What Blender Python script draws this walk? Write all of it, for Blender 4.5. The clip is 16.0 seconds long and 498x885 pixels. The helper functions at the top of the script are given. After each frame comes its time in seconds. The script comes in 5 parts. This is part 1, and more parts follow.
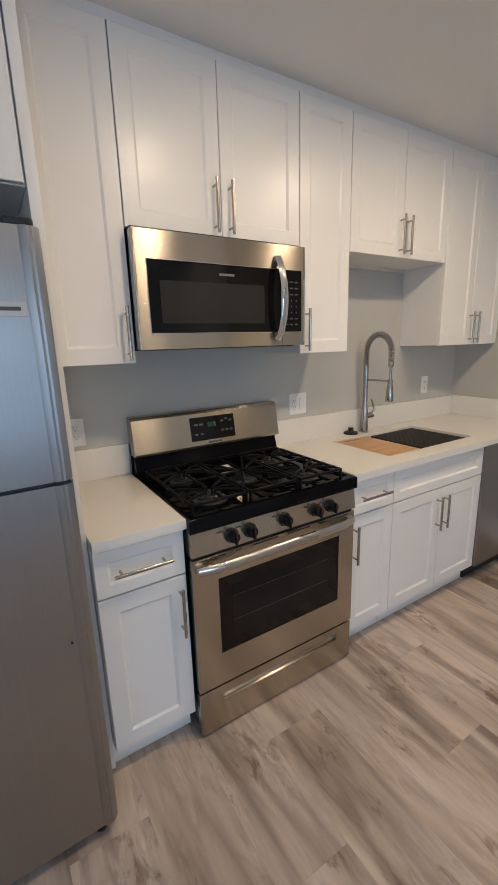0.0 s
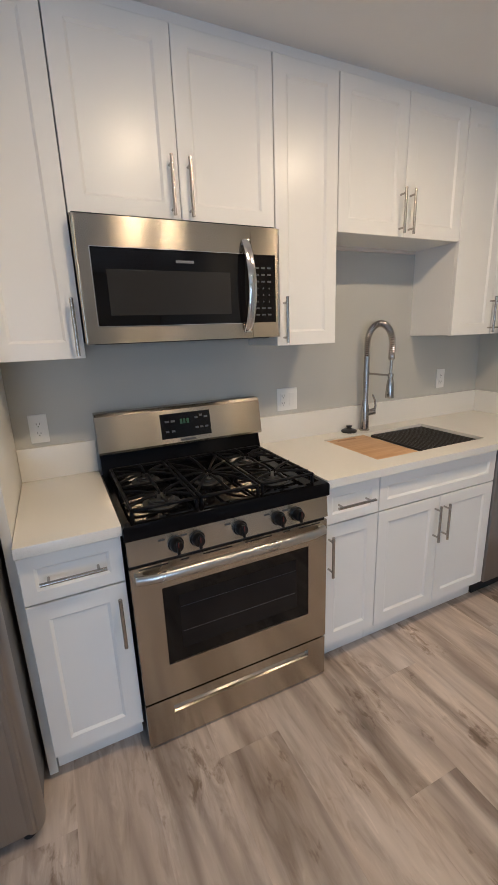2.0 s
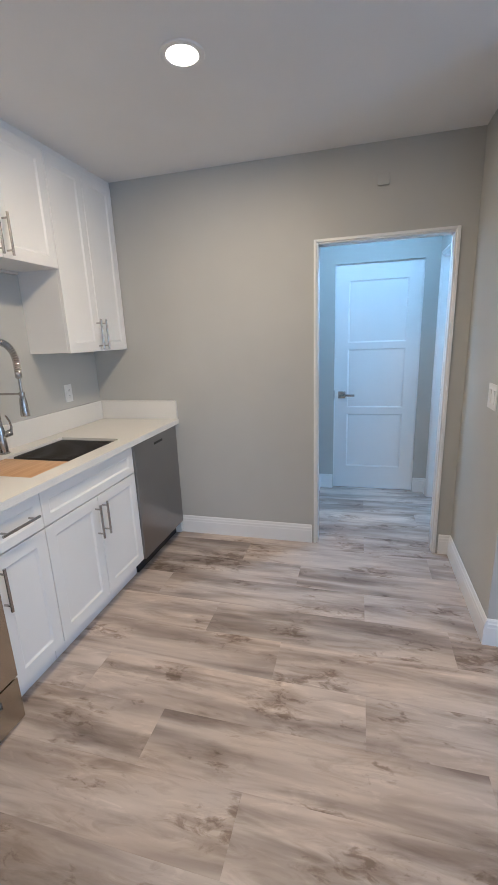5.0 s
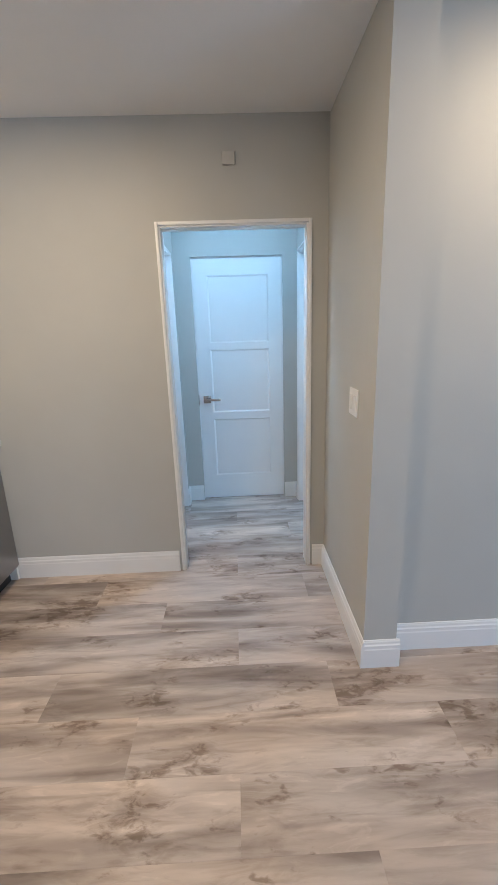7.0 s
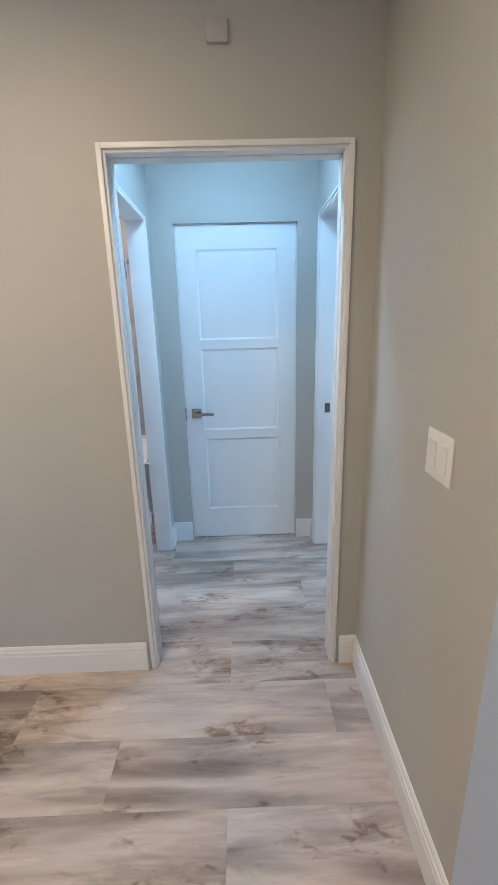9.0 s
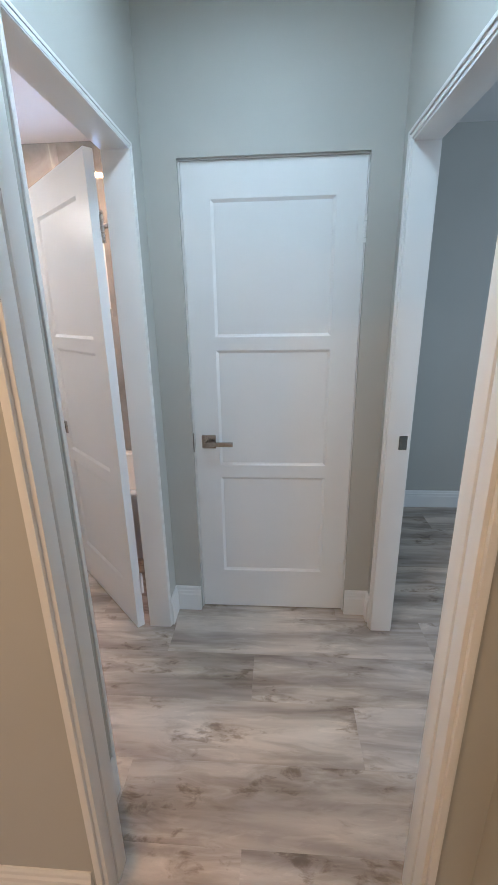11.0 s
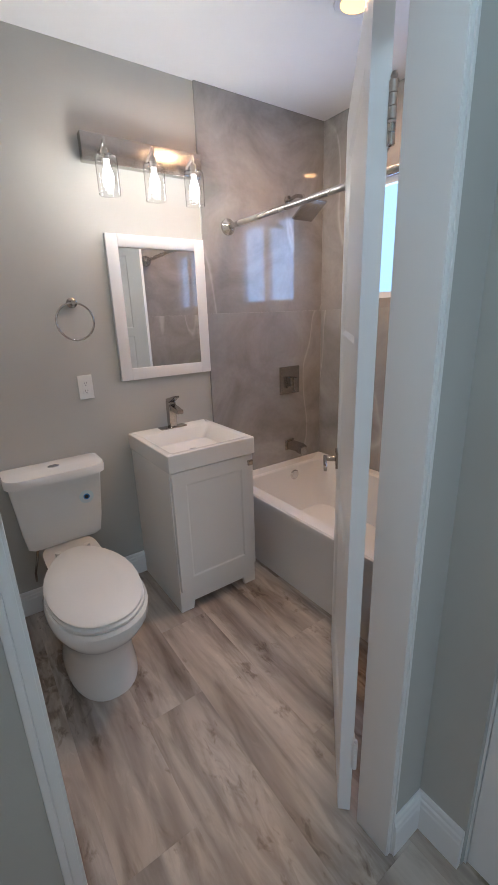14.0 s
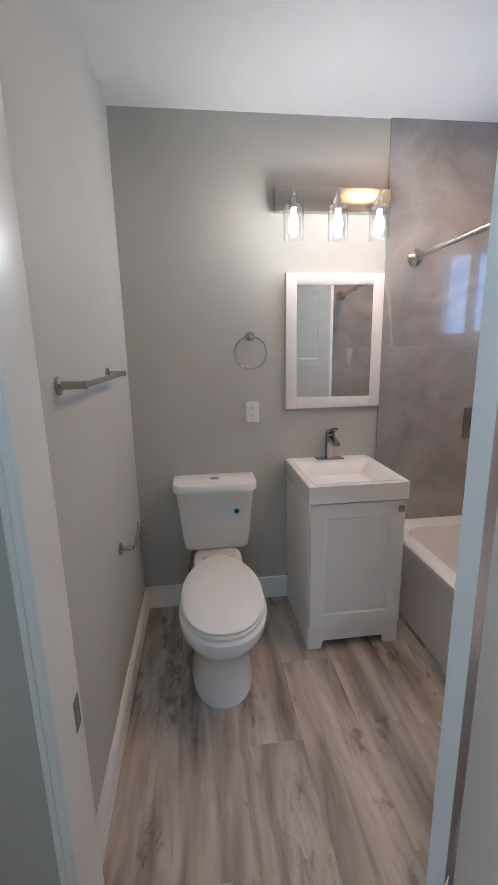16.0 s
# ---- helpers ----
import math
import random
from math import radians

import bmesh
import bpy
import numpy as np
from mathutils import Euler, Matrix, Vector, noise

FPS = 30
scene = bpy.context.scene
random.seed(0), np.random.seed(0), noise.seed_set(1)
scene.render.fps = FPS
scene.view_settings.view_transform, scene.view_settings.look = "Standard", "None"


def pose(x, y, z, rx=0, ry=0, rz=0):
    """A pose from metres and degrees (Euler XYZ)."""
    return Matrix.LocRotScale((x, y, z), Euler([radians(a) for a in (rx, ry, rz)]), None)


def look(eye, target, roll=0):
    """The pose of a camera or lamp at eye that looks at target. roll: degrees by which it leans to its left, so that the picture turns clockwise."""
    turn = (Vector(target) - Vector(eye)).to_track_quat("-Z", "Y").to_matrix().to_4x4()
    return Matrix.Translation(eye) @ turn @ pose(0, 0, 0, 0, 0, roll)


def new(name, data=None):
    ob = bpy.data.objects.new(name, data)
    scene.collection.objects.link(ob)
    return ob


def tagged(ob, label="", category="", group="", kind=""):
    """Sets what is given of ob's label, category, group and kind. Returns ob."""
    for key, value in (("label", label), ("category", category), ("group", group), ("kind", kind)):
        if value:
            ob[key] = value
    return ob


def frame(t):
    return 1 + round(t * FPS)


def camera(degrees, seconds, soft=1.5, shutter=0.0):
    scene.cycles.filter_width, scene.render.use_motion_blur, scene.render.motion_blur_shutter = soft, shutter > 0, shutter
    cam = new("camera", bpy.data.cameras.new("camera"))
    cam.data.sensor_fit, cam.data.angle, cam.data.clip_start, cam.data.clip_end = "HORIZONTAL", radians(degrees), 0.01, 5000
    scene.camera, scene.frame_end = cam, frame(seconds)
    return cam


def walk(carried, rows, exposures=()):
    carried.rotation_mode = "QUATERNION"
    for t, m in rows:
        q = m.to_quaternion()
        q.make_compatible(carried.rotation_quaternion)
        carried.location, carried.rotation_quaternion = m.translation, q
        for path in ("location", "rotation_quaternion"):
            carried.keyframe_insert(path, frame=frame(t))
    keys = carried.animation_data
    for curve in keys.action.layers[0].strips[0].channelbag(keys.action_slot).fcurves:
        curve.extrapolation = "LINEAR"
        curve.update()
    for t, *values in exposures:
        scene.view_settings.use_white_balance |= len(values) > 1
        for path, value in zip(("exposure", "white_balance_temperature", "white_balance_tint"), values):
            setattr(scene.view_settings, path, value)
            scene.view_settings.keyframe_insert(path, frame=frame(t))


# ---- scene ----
cam = camera(62.3, 16.0)
PATH = [
    (0, (0.155, 0.135, 1.464), (1.177, 1.789, 0.997), -1.7),
    (0.5, (0.23, 0.131, 1.473), (1.106, 1.863, 0.99), -1.9),
    (1, (0.337, 0.124, 1.474), (1.095, 1.908, 0.983), -2.0),
    (1.5, (0.447, 0.11, 1.472), (1.158, 1.909, 0.966), -2.2),
    (2, (0.508, 0.088, 1.471), (1.327, 1.839, 0.957), -2.1),
    (2.5, (0.538, 0.061, 1.473), (1.543, 1.712, 0.96), -2.2),
    (3, (0.533, 0.059, 1.471), (1.762, 1.553, 0.963), -2.3),
    (3.5, (0.495, 0.088, 1.478), (1.934, 1.381, 0.971), -2.3),
    (4, (0.43, 0.12, 1.475), (2.067, 1.154, 0.973), -2.2),
    (4.5, (0.365, 0.094, 1.482), (2.139, 0.864, 0.975), -2.2),
    (5, (0.348, 0.038, 1.47), (2.217, 0.55, 0.974), -2.3),
    (7.5, (0.931, -0.063, 1.465), (2.856, -0.142, 0.931), -1.7),
    (8, (1.151, -0.035, 1.463), (3.073, -0.118, 0.919), -1.6),
    (8.5, (1.387, -0.08, 1.457), (3.311, -0.129, 0.916), -1.5),
    (9, (1.591, -0.104, 1.464), (3.515, -0.132, 0.918), -1.5),
    (11.5, (2.635, -0.117, 1.477), (4.524, 0.114, 0.862), -1.1),
    (12, (2.778, -0.1, 1.474), (4.634, 0.309, 0.851), -1.6),
    (12.5, (2.950, -0.145, 1.473), (4.694, 0.619, 0.864), -1.8),
    (13, (3.118, -0.143, 1.470), (4.701, 0.917, 0.861), -1.7),
    (13.5, (3.270, -0.072, 1.470), (4.639, 1.252, 0.861), -1.8),
    (14, (3.402, -0.021, 1.458), (4.49, 1.549, 0.864), -2.0),
    (14.5, (3.514, -0.007, 1.457), (4.333, 1.724, 0.883), -1.7),
    (15, (3.595, -0.027, 1.456), (4.138, 1.821, 0.92), -1.4),
    (15.5, (3.611, -0.052, 1.463), (3.957, 1.856, 0.975), -1.2),
    (16, (3.622, -0.089, 1.462), (3.855, 1.85, 1.028), -1.2),
]
EXPOSURES = [(0.0, 0.02, 5600, 12), (3.2, 0.11, 5500, 12), (5.0, 0.26, 5100, 11), (7.3, 0.33, 5450, 11), (9.2, 0.33, 5500, 12), (11.3, 0.07, 7250, 22), (12.5, 0.03, 7350, 22), (14.0, -0.54, 7100, 20), (16.0, -0.57, 6900, 18)]
walk(cam, [(t, look(eye, target, roll)) for t, eye, target, roll in PATH], EXPOSURES)

# ---- world and large lights ----
world = bpy.data.worlds.new("sky")
scene.world = world
world.use_nodes = True
wn = world.node_tree
sky = wn.nodes.new("ShaderNodeTexSky")
sky.sky_type = "NISHITA"
sky.sun_disc = False
sky.sun_elevation = radians(38)
sky.sun_rotation = radians(200)
wn.nodes["Background"].inputs["Strength"].default_value = 0.12
wn.links.new(sky.outputs[0], wn.nodes["Background"].inputs["Color"])

sun_data = bpy.data.lights.new("sun", "SUN")
sun_data.energy, sun_data.angle, sun_data.color = 2.5, radians(0.5), (1.0, 0.95, 0.88)
sun = new("sun", sun_data)
sun.matrix_world = look((0, 0, 12), (3.5, 9.0, 0))


def area(name, eye, target, w, h, watts, color):
    d = bpy.data.lights.new(name, "AREA")
    d.shape, d.size, d.size_y, d.energy, d.color = "RECTANGLE", w, h, watts, color
    o = new(name, d)
    o.matrix_world = look(eye, target)
    return o


def disk(name, eye, watts, color, size=0.12):
    """A round lamp in a ceiling fitting, shining down."""
    d = bpy.data.lights.new(name, "AREA")
    d.shape, d.size, d.energy, d.color = "DISK", size, watts, color
    o = new(name, d)
    o.location = eye
    return o


WARM = (1.0, 0.715, 0.405)
DAY = (0.58, 0.78, 1.0)
KITCHEN_LAMPS = [(1.06, 0.70), (2.08, 0.71), (1.80, -1.30)]
for (lx, ly), watts in zip(KITCHEN_LAMPS, (12.0, 13.0, 11.5)):
    disk("downlight_glow", (lx, ly, 2.490), watts, WARM)
# The hall has no known ceiling lamp; this one is added as cool fill.
disk("hall_fill_glow", (3.46, -0.08, 2.552), 10.5, (0.46, 0.76, 1.0))
disk("bath_downlight_glow", (4.90, 1.33, 2.555), 16, (1.0, 0.61, 0.32))
# Daylight from behind, let in through an unseen, assumed glass door.
area("assumed_door_daylight", (-0.53, -4.225, 1.07), (0.75, 0.2, 0.8), 1.45, 1.95, 42, DAY)
# Made-up west daylight: brightens the floor and the walls facing it.
area("west_fill_light", (-1.625, -1.1, 1.45), (3.0, -0.6, 0.6), 1.5, 1.2, 7, DAY)
area("bath_window_light", (5.62, 1.46, 1.84), (3.5, 1.46, 1.84), 0.68, 0.56, 9, (0.24, 0.50, 1.0))
area("bedroom_window_light", (3.3, -3.02, 1.5), (3.7, 0, 1.3), 1.5, 1.25, 30, (0.44, 0.72, 1.0))


# ---- material tools ----
def shader(name, color, rough=0.5, metal=0.0, spec=0.5, coat=0.0):
    m = bpy.data.materials.new(name)
    m.use_nodes = True
    b = m.node_tree.nodes["Principled BSDF"]
    b.inputs["Base Color"].default_value = (*color, 1)
    b.inputs["Roughness"].default_value = rough
    b.inputs["Metallic"].default_value = metal
    b.inputs["Specular IOR Level"].default_value = spec
    b.inputs["Coat Weight"].default_value = coat
    return m, m.node_tree, b


def node(nt, kind, **values):
    n = nt.nodes.new(kind)
    for key, v in values.items():
        n.inputs[key.replace("_", " ")].default_value = v
    return n


def coords(nt, scale=(1, 1, 1)):
    tc, mp = nt.nodes.new("ShaderNodeTexCoord"), nt.nodes.new("ShaderNodeMapping")
    mp.inputs["Scale"].default_value = scale
    nt.links.new(tc.outputs["Object"], mp.inputs["Vector"])
    return mp.outputs[0]


def ramp(nt, fac, stops):
    r = nt.nodes.new("ShaderNodeValToRGB")
    r.color_ramp.elements[0].position, r.color_ramp.elements[0].color = stops[0][0], (*stops[0][1], 1)
    r.color_ramp.elements[1].position, r.color_ramp.elements[1].color = stops[-1][0], (*stops[-1][1], 1)
    for p, c in stops[1:-1]:
        r.color_ramp.elements.new(p).color = (*c, 1)
    nt.links.new(fac, r.inputs[0])
    return r.outputs[0]


def bump(nt, b, height, strength=0.1, distance=0.002):
    n = node(nt, "ShaderNodeBump", Strength=strength, Distance=distance)
    nt.links.new(height, n.inputs["Height"])
    nt.links.new(n.outputs[0], b.inputs["Normal"])


def painted(name, color, rough=0.5, grain=180, depth=0.08, vary=0.05, spec=0.4):
    """Paint: faint large-scale unevenness and fine roller texture."""
    m, nt, b = shader(name, color, rough, spec=spec)
    v = coords(nt)
    big, fine = node(nt, "ShaderNodeTexNoise", Scale=2.2, Detail=4.0), node(nt, "ShaderNodeTexNoise", Scale=grain, Detail=2.0)
    nt.links.new(v, big.inputs["Vector"])
    nt.links.new(v, fine.inputs["Vector"])
    lo, hi = [c * (1 - vary) for c in color], [min(1, c * (1 + vary)) for c in color]
    nt.links.new(ramp(nt, big.outputs[0], [(0.3, lo), (0.7, hi)]), b.inputs["Base Color"])
    bump(nt, b, fine.outputs[0], depth)
    return m


def brushed(name, color, rough=0.28, along=(2, 300, 300), depth=0.03, vary=0.12, spread=None):
    """Brushed metal: fine streaks along one axis and cloudy smears; spread is the way highlights are drawn out."""
    m, nt, b = shader(name, color, rough, metal=1.0)
    if spread:
        way = node(nt, "ShaderNodeCombineXYZ", X=spread[0], Y=spread[1], Z=spread[2])
        nt.links.new(way.outputs[0], b.inputs["Tangent"])
        b.inputs["Anisotropic"].default_value = 0.92
    streak, cloud = node(nt, "ShaderNodeTexNoise", Scale=1.0, Detail=3.0), node(nt, "ShaderNodeTexNoise", Scale=3.0, Detail=4.0)
    nt.links.new(coords(nt, along), streak.inputs["Vector"])
    nt.links.new(coords(nt), cloud.inputs["Vector"])
    mr = nt.nodes.new("ShaderNodeMapRange")
    mr.inputs["From Min"].default_value, mr.inputs["From Max"].default_value = 0.3, 0.7
    mr.inputs["To Min"].default_value, mr.inputs["To Max"].default_value = rough * (1 - vary), rough * (1 + vary)
    nt.links.new(cloud.outputs[0], mr.inputs["Value"])
    nt.links.new(mr.outputs[0], b.inputs["Roughness"])
    nt.links.new(ramp(nt, streak.outputs[0], [(0.3, [c * 0.93 for c in color]), (0.7, color)]), b.inputs["Base Color"])
    if depth:
        bump(nt, b, streak.outputs[0], depth, 0.0005)
    return m


def plank_material():
    m, nt, b = shader("grey_oak_vinyl", (0.3, 0.27, 0.25), 0.42, spec=0.35)
    info, tc = nt.nodes.new("ShaderNodeObjectInfo"), nt.nodes.new("ShaderNodeTexCoord")
    off = node(nt, "ShaderNodeVectorMath")
    off.operation = "SCALE"
    off.inputs[0].default_value = (37.0, 91.0, 13.0)
    nt.links.new(info.outputs["Random"], off.inputs["Scale"])
    add = nt.nodes.new("ShaderNodeVectorMath")
    nt.links.new(tc.outputs["Object"], add.inputs[0])
    nt.links.new(off.outputs[0], add.inputs[1])

    def stretched(scale, **kw):
        mp = nt.nodes.new("ShaderNodeMapping")
        mp.inputs["Scale"].default_value = scale
        nt.links.new(add.outputs[0], mp.inputs["Vector"])
        n = node(nt, "ShaderNodeTexNoise", **kw)
        nt.links.new(mp.outputs[0], n.inputs["Vector"])
        return n.outputs[0]

    broad = stretched((9.5, 1.05, 1.0), Scale=1.0, Detail=3.0, Roughness=0.5, Distortion=0.6)
    streak = stretched((17.0, 2.4, 1.0), Scale=1.0, Detail=5.0, Roughness=0.6, Distortion=0.7)
    fine = stretched((75.0, 9.0, 1.0), Scale=1.0, Detail=3.0, Roughness=0.6)
    patch = stretched((6.0, 2.7, 1.0), Scale=1.0, Detail=1.5)
    smudge = stretched((24.0, 5.2, 1.0), Scale=1.0, Detail=6.0, Roughness=0.60, Distortion=1.0)
    knots = stretched((30.0, 13.0, 1.0), Scale=1.0, Detail=5.0, Roughness=0.6, Distortion=0.5)
    hue = stretched((3.0, 1.2, 1.0), Scale=1.0, Detail=2.0)
    base = ramp(nt, broad, [(0.30, (0.273, 0.223, 0.189)), (0.44, (0.420, 0.355, 0.305)), (0.55, (0.556, 0.479, 0.415)), (0.70, (0.649, 0.569, 0.497))])
    lines = ramp(nt, streak, [(0.33, (0.76, 0.745, 0.73)), (0.48, (0.97, 0.97, 0.97)), (0.7, (1.06, 1.06, 1.06))])
    tint = ramp(nt, hue, [(0.35, (0.97, 0.98, 1.01)), (0.65, (1.035, 1.0, 0.965))])

    def times(a, b):
        n = node(nt, "ShaderNodeMath")
        n.operation = "MULTIPLY"
        nt.links.new(a, n.inputs[0])
        nt.links.new(b, n.inputs[1])
        return n.outputs[0]
    dark = ramp(nt, times(knots, patch), [(0.325, (1, 1, 1)), (0.40, (0.60, 0.55, 0.51))])
    ragged = ramp(nt, times(smudge, patch), [(0.26, (1, 1, 1)), (0.33, (0.85, 0.83, 0.81)), (0.44, (0.70, 0.66, 0.63))])
    pale = ramp(nt, smudge, [(0.33, (1.14, 1.145, 1.15)), (0.42, (1.0, 1.0, 1.0))])
    grain = ramp(nt, fine, [(0.3, (0.965, 0.96, 0.955)), (0.7, (1.03, 1.03, 1.03))])
    tone = ramp(nt, info.outputs["Random"], [(0.0, (0.88, 0.88, 0.885)), (1.0, (1.06, 1.055, 1.05))])
    out = base
    for layer in (lines, dark, ragged, pale, grain, tone, tint):
        mx = nt.nodes.new("ShaderNodeMix")
        mx.data_type, mx.blend_type = "RGBA", "MULTIPLY"
        mx.inputs[0].default_value = 1.0
        nt.links.new(out, mx.inputs[6])
        nt.links.new(layer, mx.inputs[7])
        out = mx.outputs[2]
    nt.links.new(out, b.inputs["Base Color"])
    bump(nt, b, streak, 0.12, 0.001)
    return m


def tile_material():
    m, nt, b = shader("marbled_tile", (0.27, 0.26, 0.25), 0.035, spec=0.9)
    info, tc = nt.nodes.new("ShaderNodeObjectInfo"), nt.nodes.new("ShaderNodeTexCoord")
    off = node(nt, "ShaderNodeVectorMath")
    off.operation = "SCALE"
    off.inputs[0].default_value = (17.0, 53.0, 29.0)
    nt.links.new(info.outputs["Random"], off.inputs["Scale"])
    add = nt.nodes.new("ShaderNodeVectorMath")
    nt.links.new(tc.outputs["Object"], add.inputs[0])
    nt.links.new(off.outputs[0], add.inputs[1])
    cloud, vein, fine = node(nt, "ShaderNodeTexNoise", Scale=2.6, Detail=6.0, Roughness=0.6, Distortion=1.2), node(nt, "ShaderNodeTexNoise", Scale=1.3, Detail=2.5, Distortion=0.25), node(nt, "ShaderNodeTexNoise", Scale=40.0, Detail=3.0)
    slant = nt.nodes.new("ShaderNodeMapping")
    slant.inputs["Rotation"].default_value = (radians(28), radians(33), 0)
    slant.inputs["Scale"].default_value = (1.7, 1.7, 0.35)
    nt.links.new(add.outputs[0], slant.inputs["Vector"])
    nt.links.new(slant.outputs[0], vein.inputs["Vector"])
    for n in (cloud, fine):
        nt.links.new(add.outputs[0], n.inputs["Vector"])
    base = ramp(nt, cloud.outputs[0], [(0.28, (0.225, 0.218, 0.211)), (0.5, (0.310, 0.301, 0.292)), (0.74, (0.390, 0.381, 0.372))])
    veins = ramp(nt, vein.outputs[0], [(0.522, (1, 1, 1)), (0.532, (1.5, 1.5, 1.5)), (0.537, (1.12, 1.12, 1.12)), (0.575, (1, 1, 1))])
    specks = ramp(nt, fine.outputs[0], [(0.3, (0.97, 0.97, 0.97)), (0.7, (1.03, 1.03, 1.03))])
    out = base
    for layer in (veins, specks):
        mx = nt.nodes.new("ShaderNodeMix")
        mx.data_type, mx.blend_type = "RGBA", "MULTIPLY"
        mx.inputs[0].default_value = 1.0
        nt.links.new(out, mx.inputs[6])
        nt.links.new(layer, mx.inputs[7])
        out = mx.outputs[2]
    nt.links.new(out, b.inputs["Base Color"])
    return m


def quartz_material():
    m, nt, b = shader("white_quartz", (0.74, 0.71, 0.65), 0.12, spec=0.5)
    v = coords(nt)
    fine, big = node(nt, "ShaderNodeTexNoise", Scale=420.0, Detail=2.0), node(nt, "ShaderNodeTexNoise", Scale=5.0, Detail=4.0)
    nt.links.new(v, fine.inputs["Vector"])
    nt.links.new(v, big.inputs["Vector"])
    a = ramp(nt, fine.outputs[0], [(0.26, (0.68, 0.65, 0.595)), (0.42, (0.755, 0.73, 0.675)), (0.75, (0.785, 0.76, 0.705))])
    nt.links.new(a, b.inputs["Base Color"])
    mr = nt.nodes.new("ShaderNodeMapRange")
    mr.inputs["To Min"].default_value, mr.inputs["To Max"].default_value = 0.09, 0.18
    nt.links.new(big.outputs[0], mr.inputs["Value"])
    nt.links.new(mr.outputs[0], b.inputs["Roughness"])
    return m


def wood_material(name, lo, hi, along=(3, 40, 40), rough=0.5):
    m, nt, b = shader(name, lo, rough)
    n, f = node(nt, "ShaderNodeTexNoise", Scale=1.0, Detail=5.0, Distortion=0.8), node(nt, "ShaderNodeTexNoise", Scale=4.0, Detail=5.0)
    nt.links.new(coords(nt, along), n.inputs["Vector"])
    nt.links.new(coords(nt, along), f.inputs["Vector"])
    nt.links.new(ramp(nt, n.outputs[0], [(0.3, lo), (0.7, hi)]), b.inputs["Base Color"])
    bump(nt, b, f.outputs[0], 0.1, 0.0005)
    return m


def glowing(name, color, strength):
    m, nt, b = shader(name, color, 0.5)
    b.inputs["Emission Color"].default_value = (*color, 1)
    b.inputs["Emission Strength"].default_value = strength
    return m


def glass_material(name, color=(1, 1, 1), rough=0.0):
    m, nt, b = shader(name, color, rough)
    b.inputs["Transmission Weight"].default_value = 1.0
    b.inputs["IOR"].default_value = 1.45
    return m


WALL = painted("greige_wall_paint", (0.485, 0.478, 0.442), 0.55, 260, 0.12, 0.03)
CEIL = painted("white_ceiling_paint", (0.78, 0.77, 0.76), 0.7, 200, 0.15, 0.02)
TRIM = painted("white_trim_paint", (0.80, 0.79, 0.77), 0.32, 90, 0.02, 0.03)
CAB = painted("white_cabinet_lacquer", (0.80, 0.78, 0.74), 0.30, 120, 0.02, 0.02)
CABIN = painted("cabinet_interior", (0.66, 0.60, 0.52), 0.6, 60, 0.05)
DOORP = painted("white_door_paint", (0.80, 0.80, 0.79), 0.28, 140, 0.03, 0.02)
PLASTIC = painted("white_plastic", (0.78, 0.77, 0.74), 0.3, 300, 0.01, 0.02)
CERAMIC = painted("white_ceramic", (0.82, 0.81, 0.78), 0.08, 30, 0.005, 0.015, spec=0.6)
ACRYLIC = painted("white_tub_enamel", (0.80, 0.79, 0.77), 0.12, 30, 0.005, 0.015, spec=0.55)
STEEL = brushed("brushed_stainless_steel", (0.50, 0.45, 0.38), 0.23, (4, 900, 900), 0.03, spread=(0.0, 0.0, 1.0))
STEELV = brushed("brushed_stainless_upright", (0.47, 0.465, 0.46), 0.44, (900, 900, 4), 0.04, spread=(1.0, 0.0, 0.0))
DWSTEEL = brushed("dishwasher_steel", (0.35, 0.342, 0.338), 0.34, (900, 900, 4), 0.1)
CHROME = brushed("polished_chrome", (0.75, 0.74, 0.73), 0.10, (20, 20, 20), 0.005)
SATIN = brushed("satin_steel", (0.56, 0.54, 0.51), 0.27, (40, 40, 40), 0.01)
NICKEL = brushed("brushed_nickel", (0.46, 0.43, 0.40), 0.24, (60, 60, 60), 0.02)
BLACK = painted("black_enamel", (0.004, 0.004, 0.005), 0.05, 60, 0.005, 0.2, spec=0.11)
BLACKM = painted("matt_black_plastic", (0.018, 0.018, 0.02), 0.4, 200, 0.03, 0.2)
IRON = painted("cast_iron", (0.005, 0.005, 0.006), 0.42, 380, 0.2, 0.3, spec=0.14)
BURNER = painted("burner_cap_enamel", (0.02, 0.02, 0.021), 0.35, 200, 0.05, 0.2)
ALLOY = painted("burner_alloy", (0.05, 0.049, 0.048), 0.45, 200, 0.08, 0.1)
DARKGLASS = painted("dark_oven_glass", (0.006, 0.0055, 0.006), 0.04, 20, 0.0, 0.1, spec=0.30)
KNOB = painted("black_knob_plastic", (0.006, 0.006, 0.007), 0.28, 200, 0.02, 0.2, spec=0.3)
RACK = painted("dark_rack_coating", (0.022, 0.019, 0.017), 0.30, 200, 0.02, 0.2)
RUSTY = brushed("worn_hinge_metal", (0.55, 0.50, 0.46), 0.30, (60, 60, 60), 0.05, 0.5)
MESHGLASS = painted("microwave_window_glass", (0.028, 0.027, 0.026), 0.10, 500, 0.02, 0.1, spec=0.2)
PRINT = painted("pale_printing", (0.17, 0.17, 0.175), 0.5, 100, 0.0)
GREYPRINT = painted("dim_printing", (0.07, 0.07, 0.073), 0.5, 100, 0.0)
BADGE = painted("pale_metal_badge", (0.5, 0.5, 0.49), 0.35, 100, 0.0)
REDPRINT = painted("red_mark", (0.16, 0.02, 0.015), 0.5, 100, 0.0)
PALEBLUE = painted("pale_blue_paper", (0.62, 0.76, 0.79), 0.5, 60, 0.02)
